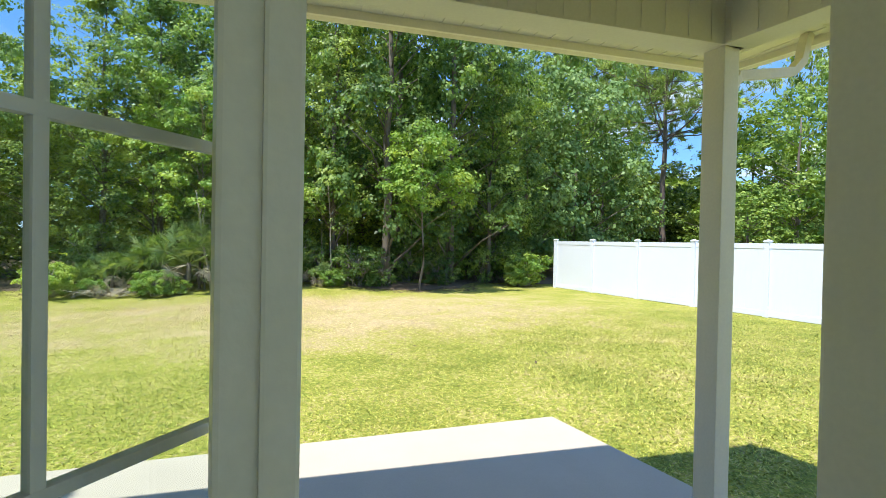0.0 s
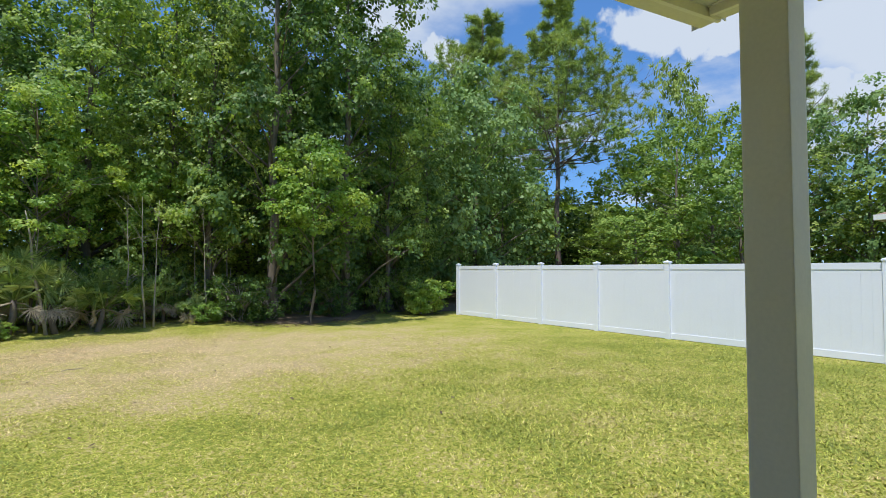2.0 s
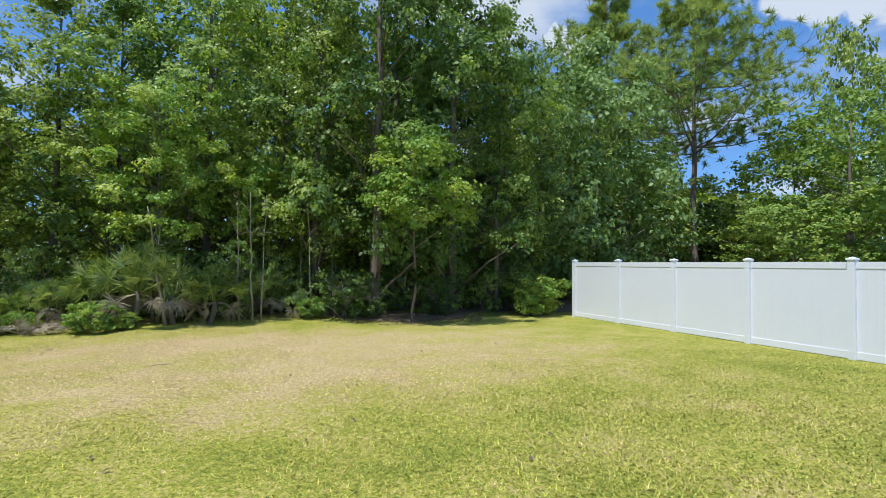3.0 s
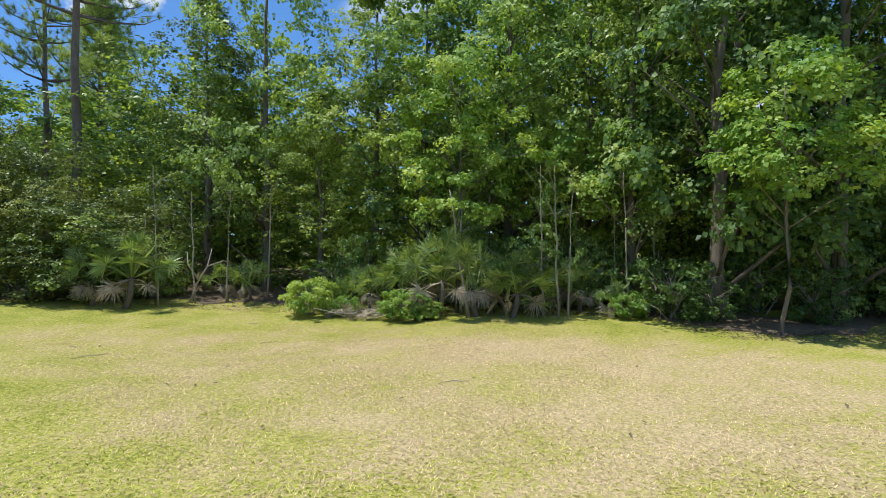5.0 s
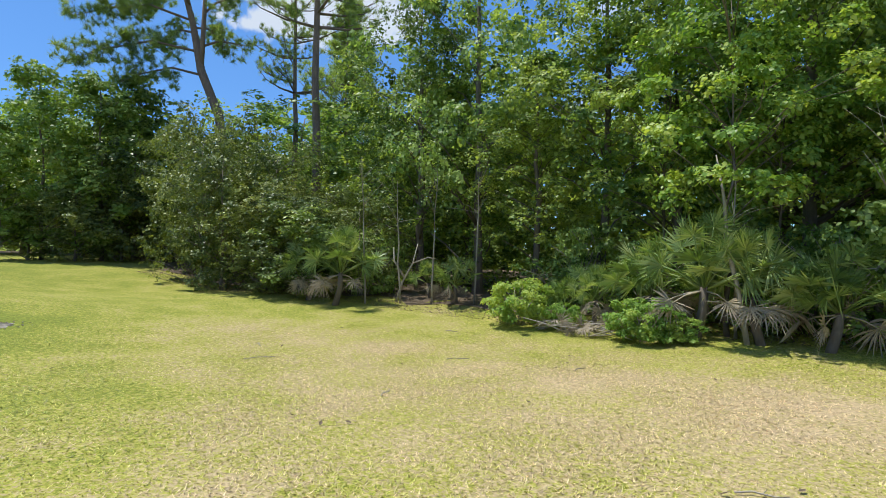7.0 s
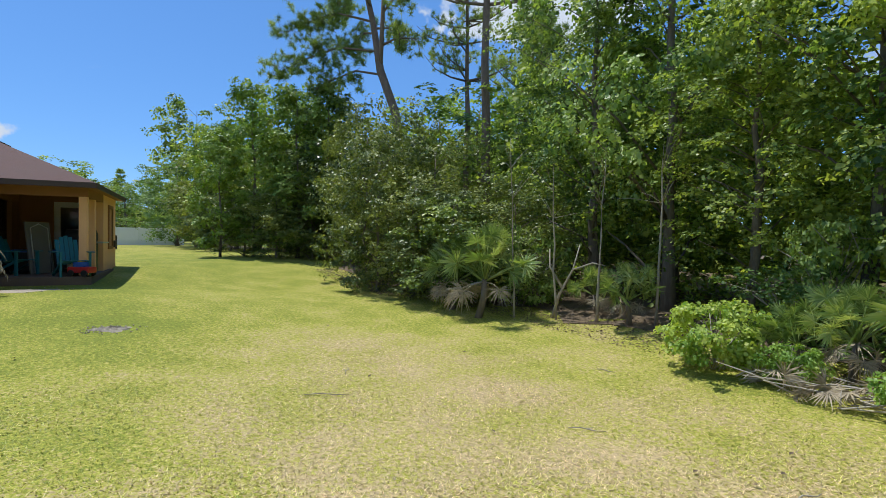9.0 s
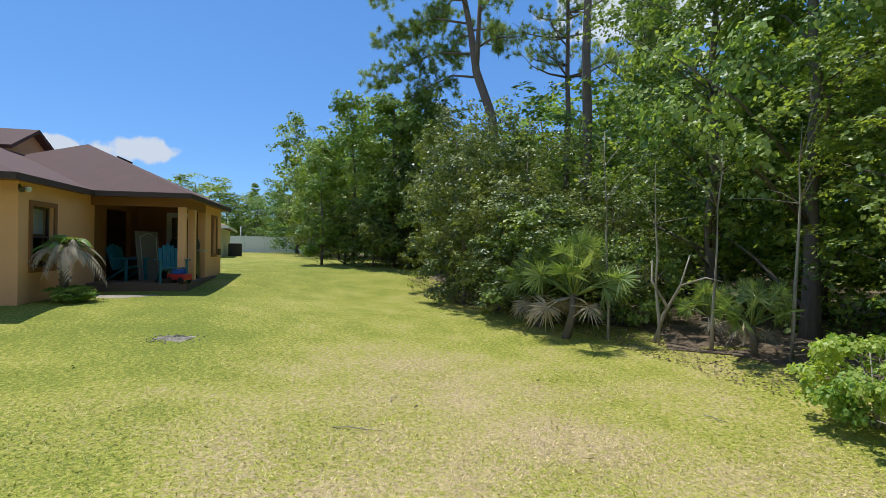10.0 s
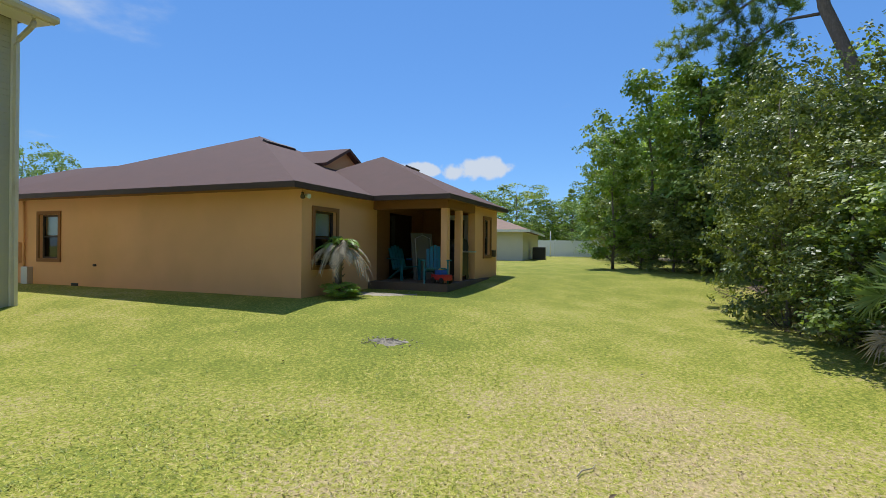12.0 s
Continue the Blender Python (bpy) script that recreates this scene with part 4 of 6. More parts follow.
def date_palm(x, y):
    """Small palm: a stubby trunk, a green tuft, and a skirt of drooping dry fronds."""
    rng = np.random.default_rng(71)
    z0 = ground_at(x, y)
    t = thing("date_palm", pose(x, y, z0), "small palm with drooping dry tan fronds and a green top", "palm")
    bm = tube([(0, 0, -0.1), (0.02, 0, 0.5), (0, 0.02, 1.0)], [0.10, 0.07, 0.08], 8)
    for k in range(22):
        a = k * 2.4
        z = 0.15 + k * 0.045
        tube([(0.07 * math.cos(a), 0.07 * math.sin(a), z), (0.13 * math.cos(a), 0.13 * math.sin(a), z + 0.06)], [0.02, 0.008], 4, bm)
    part("trunk", bm, m_bark, t)
    gv, gf, dv, df = [], [], [], []
    for k in range(66):
        a = rng.uniform(0, 6.28)
        green = k < 24
        el = rng.uniform(0.5, 1.3) if green else rng.uniform(0.1, 1.0)
        ln = rng.uniform(0.6, 0.85) if green else rng.uniform(0.8, 1.12)
        sag = 0.85 if green else 1.0
        pts = []
        for i in range(9):
            u = i / 8
            r = ln * u * math.cos(el) * 0.9 * (1 - 0.2 * u * (not green))
            pts.append(Vector((math.cos(a) * r, math.sin(a) * r, 0.98 + ln * (math.sin(el) * u - sag * u * u * 0.75))))
        v, f = (gv, gf) if green else (dv, df)
        for i in range(1, 9):
            d = (pts[i] - pts[i - 1]).normalized()
            s = d.cross(Vector((0, 0, 1)))
            s = s.normalized() if s.length > 0.05 else Vector((math.sin(a), -math.cos(a), 0))
            for h in (0, 0.5):
                o = pts[i - 1].lerp(pts[i], h)
                for sg in (-1, 1):
                    tip = o + (s * sg * 0.6 + d * 0.8).normalized() * 0.24 * (1.1 - 0.6 * i / 8) + Vector((0, 0, -0.05))
                    n = len(v)
                    v += [tuple(o - d * 0.026), tuple(o + d * 0.026), tuple(tip)]
                    f.append((n, n + 1, n + 2))
    o = new("green_fronds", raw_mesh("green_fronds", gv, gf, m_fresh)); o.parent = t
    o = new("dry_fronds", raw_mesh("dry_fronds", dv, df, m_dead)); o.parent = t
    o["label"] = "drooping dry tan fronds"


date_palm(-14.3, 6.13)

# ---- beyond the neighbour's house ----
gh = new("garage_house")
gh.location = (-38, 4, 0.5)
tagged(gh, "far cream stucco house with a tan shingled hip roof", "house")


def at_house(parent, name, bm, mat, label=""):
    bm.transform(Matrix.Translation(-parent.location))
    return part(name, bm, mat, parent, label)


at_house(gh, "wall", box(-50, -38, -4, 7.4, 0.2, 2.62), m_creamwall)
at_house(gh, "roof", hip(-50.5, -37.5, -4.5, 7.9, 2.7, 2.2, "x"), m_tanroof)
at_house(gh, "fascia", box(-50.5, -37.48, 7.9, 7.93, 2.55, 2.72), m_white)
at_house(gh, "fascia", box(-37.5, -37.47, -4.5, 7.93, 2.55, 2.72), m_white)
ac = thing("ac_unit", pose(-42.5, 8.1, ground_at(-42.5, 8.1)), "dark grey outdoor air-conditioning unit beside the far house", "air conditioner")
part("casing", box(-0.45, 0.45, -0.45, 0.45, 0, 0.9, 0.03), m_black, ac)
part("top_grille", tube([(0, 0, 0.9), (0, 0, 0.94)], [0.36, 0.34], 20), m_metal, ac)
fxp = fence_post(pose(-60.0, 6.4, ground_at(-60, 6.4)))
for k in range(1, 5):
    copy_thing(fxp, pose(-60.0 - 0.2 * k, 6.4 + 1.966 * k, ground_at(-60, 8)))
fpan = fence_panel(1.84, pose(-60.0, 6.46, ground_at(-60, 6.4), 0, 0, 95))
for k in range(1, 4):
    copy_thing(fpan, pose(-60.0 - 0.2 * k, 6.46 + 1.966 * k, ground_at(-60, 8), 0, 0, 95))
pl = thing("utility_pole", pose(-57.5, 8.0, ground_at(-57, 8)), "thin white pole standing in the far lawn", "pole")
part("shaft", tube([(0, 0, 0), (0, 0, 2.6)], [0.05, 0.04], 8), m_white, pl)

def at_porch(name, bm, mat, label=""):
    bm.transform(Matrix.Translation((0.1, -0.75, 0)))
    return at_house(rh, name, bm, mat, label)


# ---- beyond the fence: part of another house ----
rh = new("porch_house")
rh.location = (17.2, 3.0, 0)  # its parts are built 0.7 m further south
tagged(rh, "cream house with a tan shingled porch roof beyond the fence", "house")
at_porch( "porch_roof", hip(17.0, 24.0, -3.0, 4.9, 3.05, 1.45, "x"), m_tanroof)
at_porch( "fascia", box(16.97, 17.0, -3.0, 4.92, 2.9, 3.05), m_white)
at_porch( "fascia", box(17.0, 24.0, 4.9, 4.93, 2.9, 3.05), m_white)
at_porch( "post", box(17.3, 17.5, 4.35, 4.55, 0, 2.92, 0.01), m_creamwall)
at_porch( "post", box(20.3, 20.5, 4.35, 4.55, 0, 2.92, 0.01), m_creamwall)
at_porch( "wall", box(18.3, 24, -3.0, 2.2, 0, 2.92), m_creamwall)
at_porch( "wing_wall", box(16.3, 22, -5.0, 2.4, 0, 3.2), m_creamwall)
at_porch( "wing_roof", hip(15.8, 22.5, -5.5, 2.9, 3.3, 1.4, "y"), m_tanroof)
at_porch( "wing_fascia", box(15.77, 15.8, -5.5, 2.92, 3.15, 3.32), m_white)
at_porch( "wing_fascia", box(15.8, 22.5, 2.9, 2.93, 3.15, 3.32), m_white)
ds = thing("satellite_dish", pose(16.5, 1.8, 3.45), "grey satellite dish on an arm at the roof's edge", "satellite dish")
part("mast", tube([(0, 0, 0), (0, 0, 0.6), (-0.05, 0.05, 0.85)], [0.025] * 3, 8), m_metal, ds)
bm = bmesh.new()
rings = []
for i in range(1, 6):
    r = 0.38 * i / 5
    rings.append([bm.verts.new((r * 0.8 * math.cos(2 * math.pi * k / 20), r * math.sin(2 * math.pi * k / 20), 0.35 * r * r / 0.38)) for k in range(20)])
c0 = bm.verts.new((0, 0, 0))
for k in range(20):
    bm.faces.new((c0, rings[0][k], rings[0][(k + 1) % 20]))
for p_, q_ in zip(rings, rings[1:]):
    for k in range(20):
        bm.faces.new((p_[k], q_[k], q_[(k + 1) % 20], p_[(k + 1) % 20]))
bm.transform(Matrix.Translation((-0.05, 0.05, 0.95)) @ Matrix.Rotation(radians(20), 4, "Z") @ Matrix.Rotation(radians(62), 4, "X"))
o = part("dish", bm, m_metal, ds)
sm = o.modifiers.new("thick", "SOLIDIFY"); sm.thickness = 0.012
part("feed_arm", tube([(-0.05, 0.05, 0.7), (-0.35, 0.45, 0.72), (-0.4, 0.5, 0.8)], [0.015, 0.015, 0.03], 6), m_metal, ds)
for x_, y_, mat_, lab in ((14.9, 3.2, m_black, "dark green wheeled rubbish bin behind the fence"), (15.6, 3.0, m_blue, "blue wheeled recycling bin behind the fence")):
    bn = thing("wheelie_bin", pose(x_, y_, ground_at(x_, y_), 0, 0, 20), lab, "bin")
    part("body", box(-0.28, 0.28, -0.3, 0.3, 0.05, 0.95, 0.03), mat_, bn)
    part("lid", box(-0.3, 0.3, -0.33, 0.33, 0.95, 1.02, 0.02), mat_, bn)
    for s_ in (-0.25, 0.25):
        part("wheel", tube([(s_ - 0.02, 0.3, 0.1), (s_ + 0.02, 0.3, 0.1)], [0.1, 0.1], 12), m_black, bn)

# ---- small things on the lawn ----
rng = np.random.default_rng(81)
bm = bmesh.new()


def soil_patch(x0, y0, rx, ry, high, bm):
    """A low crumbly heap of bare soil with an uneven rim."""
    rings = [[bm.verts.new((x0, y0, ground_at(x0, y0) + high))]]
    for i in range(1, 7):
        f = i / 6
        ring = []
        for k in range(28):
            a = 2 * math.pi * k / 28
            r = f * (1 + 0.22 * math.sin(3 * a + 1) + 0.16 * math.sin(7 * a) + 0.1 * math.sin(11 * a + 2))
            x_, y_ = x0 + rx * r * math.cos(a), y0 + ry * r * math.sin(a)
            ring.append(bm.verts.new((x_, y_, ground_at(x_, y_) - 0.004 + high * (1 - f * f) * rng.uniform(0.55, 1.25))))
        rings.append(ring)
    for k in range(28):
        bm.faces.new((rings[0][0], rings[1][k], rings[1][(k + 1) % 28]))
        for p_, q_ in zip(rings[1:], rings[2:]):
            bm.faces.new((p_[k], q_[k], q_[(k + 1) % 28], p_[(k + 1) % 28]))
    for k in range(90):
        a, r = rng.uniform(0, 6.28), rng.uniform(0.5, 1.9)
        x_, y_ = x0 + rx * r * math.cos(a), y0 + ry * r * math.sin(a)
        q = bmesh.ops.create_icosphere(bm, subdivisions=1, radius=rng.uniform(0.006, 0.014))
        for v_ in q["verts"]:
            v_.co += Vector((x_, y_, ground_at(x_, y_) + 0.006))


soil_patch(-11.08, 8.52, 0.13, 0.26, 0.05, bm)
tagged(obj("ant_mound", bm, m_soil), "low patch of crumbly bare grey-brown soil in the lawn", "soil", kind="stuff")
bm = bmesh.new()
soil_patch(-15.0, 6.75, 0.35, 0.85, 0.03, bm)
tagged(obj("bare_soil", bm, m_soil), "bare pale sandy soil between palm and covered patio", "soil", kind="stuff")
tw = ((-7.4, 10.6, 60, 0.5), (-6.6, 14.3, 10, 0.25), (-4.7, 10.2, 110, 0.3), (-5.2, 12.4, 40, 0.35), (-8.3, 11.2, 150, 0.3), (-1.2, 9.6, 20, 0.3), (-3.4, 12.6, 75, 0.25))
for x_, y_, a_, l_ in tw:
    t = thing("twig", pose(x_, y_, ground_at(x_, y_) + 0.012, 0, 0, a_), "thin dry fallen twig on the lawn", "twig", "twigs on the lawn")
    bm = tube([(-l_ / 2, 0, 0.004), (-l_ / 6, 0.02, 0.014), (l_ / 5, -0.01, 0.008), (l_ / 2, 0.015, 0.006)], [0.006, 0.006, 0.005, 0.003], 5)
    tube([(0, 0.0, 0.01), (l_ * 0.15, 0.07, 0.012)], [0.004, 0.002], 4, bm)
    part("wood", bm, m_stem, t)
for k in range(60):
    x_, y_ = rng.uniform(-12, 6), rng.uniform(4, 14.5)
    t = obj("fallen_leaf", bmesh.new(), m_litter)
    bm = bmesh.new()
    vv = [bm.verts.new(p) for p in ((-0.035, 0, 0), (0, 0.018, 0.009), (0.038, 0, 0.014), (0, -0.018, 0.008), (0, 0, 0.002))]
    for q in ((0, 4, 1), (1, 4, 2), (2, 4, 3), (3, 4, 0)):
        bm.faces.new([vv[i] for i in q])
    bm.to_mesh(t.data); bm.free()
    t.matrix_world = pose(x_, y_, ground_at(x_, y_) + 0.02, rng.uniform(-15, 15), rng.uniform(-15, 15), rng.uniform(0, 360))
    tagged(t, "curled brown fallen leaf lying on the lawn", "leaf", "fallen leaves on the lawn")


# ---- plants ----
def leaves_mesh(name, centres, flat, size, mat, rng, droop=0.6, wide=0.85, outward=None):
    """Leaves as folded diamonds round the given points. Their faces look up and outward from the crown, as leaves turn to the light; flat: how strongly they lie level."""
    n = len(centres)
    face = rng.normal(0, 0.40, (n, 3)) + np.array([0, 0, 0.35 + flat])
    if outward is not None:
        face += outward
    face /= np.linalg.norm(face, axis=1)[:, None]
    ang = rng.uniform(0, 2 * np.pi, n)
    out = np.stack([np.cos(ang), np.sin(ang), -droop * rng.uniform(0, 1.6, n)], 1)
    out -= face * np.sum(out * face, axis=1)[:, None]
    out /= np.linalg.norm(out, axis=1)[:, None] + 1e-9
    side = np.cross(out, face)
    s = size * rng.uniform(0.55, 1.35, n)[:, None]
    base = centres
    tip = base + out * s
    midp = base + out * s * 0.45
    l = midp + side * s * wide * 0.5 + face * s * 0.10
    r = midp - side * s * wide * 0.5 + face * s * 0.10
    verts = np.stack([base, l, tip, r], 1).reshape(-1, 3)
    i = np.arange(n)[:, None] * 4
    faces = np.concatenate([i + [[0, 2, 1]], i + [[0, 3, 2]]])
    return raw_mesh(name, verts, faces, mat)


def crown_points(rng, height, radius, base, clumps, per, lean=0.0, clump_size=0.5, top=0.35, tall=0.62, leaf=0.1):
    """Clump centres through an uneven crown, leaf points over each clump and the way out of it."""
    u = rng.uniform(0, 1, clumps)
    z = base + (height - base) * u ** 0.9
    prof = np.sin(np.pi * np.clip(u * (1 - top) + 0.09 + 0.08 * (1 - u), 0, 1)) ** 0.7
    a = rng.uniform(0, 2 * np.pi, clumps)
    lobes = 0.95 + 0.30 * np.sin(3 * a + 9 * u) + 0.22 * np.sin(7 * a - 17 * u)
    rr = radius * prof * lobes * rng.uniform(0.45, 1.0, clumps) ** 0.4
    c = np.stack([np.cos(a) * rr + lean * z, np.sin(a) * rr, z], 1)
    # every clump is a dome of twigs, and every twig carries a tuft of six leaves
    twigs = per // 6
    g = rng.normal(0, 1, (clumps, twigs, 3)) + np.array([0, 0, 0.55])
    g /= np.linalg.norm(g, axis=2)[..., None]
    s = clump_size * rng.uniform(0.55, 1.3, (clumps, 1, 1))
    pull = rng.normal(0, 0.4, (clumps, 1, 3)) * np.array([1, 1, 0.4])
    pts = c[:, None, :] + (g + pull * np.abs(g[..., 2:])) * rng.uniform(0.45, 1.12, (clumps, twigs, 1)) ** 0.5 * s * np.array([1, 1, tall])
    pts = np.repeat(pts[:, :, None, :], 6, 2) + rng.normal(0, leaf * 0.62, (clumps, twigs, 6, 3)) * np.array([1, 1, 0.6])
    g = np.repeat(g[:, :, None, :], 6, 2)
    return c, pts.reshape(-1, 3), g.reshape(-1, 3)


def limbs(rng, trunk, radius, targets, share, mat_name=None):
    """A tapered, slightly crooked trunk and limbs that reach some of the clumps."""
    bm = tube(trunk, [radius * (1 - 0.85 * k / (len(trunk) - 1)) * (1.35 if k == 0 else 1) for k in range(len(trunk))], 8)
    pts = np.array([tuple(p) for p in trunk])
    pick = rng.choice(len(targets), min(len(targets), share), replace=False)
    for t in targets[pick]:
        want = t[2] - 0.45 * np.hypot(t[0], t[1]) - 0.3
        k = int(np.clip(np.searchsorted(pts[:, 2], want), 1, len(pts) - 1))
        f = np.clip((want - pts[k - 1, 2]) / max(pts[k, 2] - pts[k - 1, 2], 0.01), 0, 1)
        s = pts[k - 1] * (1 - f) + pts[k] * f
        r0 = radius * (1 - 0.85 * (k - 1 + f) / (len(pts) - 1)) * 0.3
        mid = s * 0.5 + t * 0.5 + rng.normal(0, 0.12, 3) + np.array([0, 0, 0.12])
        tube([s, mid, t], [max(r0, 0.012), max(r0 * 0.6, 0.008), 0.006], 5, bm)
    return bm


def make_tree(seed, height, radius, base, leaf_mat, leaf, clumps, per, label, bark=None, trunk_r=0.14, clump_size=0.5, lean=0.0, top=0.35, share=36, name="tree", flatness=0.1, category="tree", tall=0.62):
    rng = np.random.default_rng(seed)
    t = thing(name, Matrix.Identity(4), label, category, "trees of the wood's edge" if name == "tree" else "undergrowth")
    c, pts, g = crown_points(rng, height, radius, base, clumps, per, lean, clump_size, top, tall, leaf)
    k = 8
    trunk = [(lean * height * i / k + rng.normal(0, 0.05) * (i > 0), rng.normal(0, 0.05) * (i > 0), -0.3 + (height * 0.93 + 0.3) * i / k) for i in range(k + 1)]
    part("trunk", limbs(rng, trunk, trunk_r, c, share), bark or m_bark, t)
    away = pts - np.array([0, 0, 0])
    away[:, 0] -= lean * pts[:, 2]
    away[:, 2] = 0
    away /= np.linalg.norm(away, axis=1)[:, None] + 0.3
    o = new("crown", leaves_mesh("crown", pts, flatness, leaf, leaf_mat, rng, outward=away * 0.45 + g * 0.5))
    o.parent = t
    return t


def plant(src, x, y, scale=1.0, turn=0.0, sz=None, sink=0.0, label=""):
    o = copy_thing(src, pose(x, y, ground_at(x, y) - sink, 0, 0, turn))
    o.scale = (scale, scale, sz or scale)
    if label:
        o["label"] = label
    return o


def retire(src):
    """Take the pattern plant away again."""
    for o in (*src.children_recursive, src):
        bpy.data.objects.remove(o)


R = random.Random(4)
T = {}
T["maple1"] = make_tree(1, 10.5, 2.5, 1.3, m_maple, 0.105, 130, 162, "tall broad-leaved tree with deep green layered leaf sprays", trunk_r=0.15, clump_size=0.53, tall=0.5, top=0.05)
T["maple2"] = make_tree(2, 10.0, 2.2, 2.2, m_maple, 0.105, 115, 150, "slender broad-leaved tree with deep green leaf sprays", trunk_r=0.12, clump_size=0.50, tall=0.5, top=0.05)
T["oak1"] = make_tree(3, 10.5, 2.2, 1.6, m_oak, 0.085, 150, 144, "dense small-leaved evergreen oak, dark green", trunk_r=0.16, clump_size=0.45, tall=0.8, top=0.05)
T["oak2"] = make_tree(4, 9.0, 2.0, 1.2, m_oak, 0.085, 125, 144, "small-leaved evergreen oak with a ragged crown", trunk_r=0.13, clump_size=0.43, tall=0.8, top=0.05)
T["fresh"] = make_tree(5, 6.0, 1.5, 2.2, m_fresh, 0.08, 70, 168, "young tree with bright yellow-green leaf tufts on thin pale branches", trunk_r=0.05, clump_size=0.30, share=30)
T["willow"] = make_tree(6, 9.5, 2.7, 1.0, m_willow, 0.09, 170, 108, "light green fine-leaved tree with a feathery crown", trunk_r=0.13, clump_size=0.43, tall=0.95)
T["wax"] = make_tree(7, 5.2, 1.75, 0.15, m_grey, 0.088, 95, 126, "dense grey-green wax myrtle, leafy down to the ground", trunk_r=0.07, clump_size=0.40, top=0.3, tall=1.0)
T["tuft"] = make_tree(8, 4.4, 1.1, 2.2, m_fresh, 0.08, 50, 168, "bright green leafy young tree in front of the dark wood", trunk_r=0.04, clump_size=0.33, share=16)
T["shrub"] = make_tree(9, 1.3, 0.8, 0.05, m_maple, 0.065, 70, 44, "low leafy green shrub at the lawn's edge", bark=m_stem, trunk_r=0.02, clump_size=0.14, share=20, name="shrub", category="shrub")
T["low"] = make_tree(23, 3.4, 1.5, 0.1, m_oak, 0.085, 70, 132, "young broad-leaved tree leafy down to the ground", trunk_r=0.04, clump_size=0.33, top=0.3, share=14)
T["farlight"] = make_tree(14, 10.0, 3.6, 0.8, m_willow, 0.205, 130, 78, "rounded light green broad-leaved tree behind the fence", trunk_r=0.18, clump_size=0.72, share=30)
T["back"] = make_tree(18, 10.5, 2.6, 1.4, m_oak, 0.19, 100, 60, "dark green tree standing inside the wood", trunk_r=0.15, clump_size=0.58, share=24)
T["back2"] = make_tree(19, 10.5, 2.4, 1.8, m_maple, 0.19, 95, 60, "deep green tree standing inside the wood", trunk_r=0.15, clump_size=0.58, share=24)
T["farwax"] = make_tree(20, 5.2, 2.1, 0.15, m_grey, 0.15, 100, 78, "far grey-green bushy tree, leafy down to the ground", trunk_r=0.07, clump_size=0.45, top=0.3, share=16)
T["round"] = make_tree(16, 9.5, 3.9, 0.8, m_light, 0.21, 130, 78, "rounded yellow-green broad-leaved tree behind the fence", trunk_r=0.18, clump_size=0.72, share=30)
T["fardark"] = make_tree(15, 12.0, 3.4, 1.0, m_oak, 0.25, 120, 60, "tall dark green broad-leaved tree in the far wood", trunk_r=0.2, clump_size=0.72, share=30)
T["bush"] = make_tree(10, 0.85, 0.62, 0.02, m_fresh, 0.055, 80, 84, "rounded bright green bush at the lawn's edge", bark=m_stem, trunk_r=0.015, clump_size=0.11, share=20, name="bush", category="shrub")
T["slim"] = make_tree(24, 8.0, 1.35, 0.6, m_oak, 0.14, 95, 96, "slender small-leaved tree with a ragged pointed crown", trunk_r=0.10, clump_size=0.42, top=0.15, share=24)
T["slimlight"] = make_tree(25, 7.6, 1.3, 0.8, m_light, 0.14, 85, 96, "slender light green tree with a ragged pointed crown", trunk_r=0.10, clump_size=0.42, top=0.15, share=24)


def needles(rng, tips, per, needle, w):
    """Tufts of needles round the given points."""
    d = rng.normal(0, 1, (len(tips), per, 3)) + np.array([0, 0, 0.6])
    d /= np.linalg.norm(d, axis=2)[..., None]
    base_v = np.repeat(tips[:, None, :], per, 1) + rng.normal(0, 0.03, (len(tips), per, 3))
    side = np.cross(d, rng.normal(0, 1, d.shape))
    side /= np.linalg.norm(side, axis=2)[..., None]
    tip = base_v + d * needle * rng.uniform(0.7, 1.2, (len(tips), per, 1))
    verts = np.stack([base_v - side * w, base_v + side * w, tip], 2).reshape(-1, 3)
    faces = np.arange(len(verts)).reshape(-1, 3)
    return raw_mesh("crown", verts, faces, m_needle)


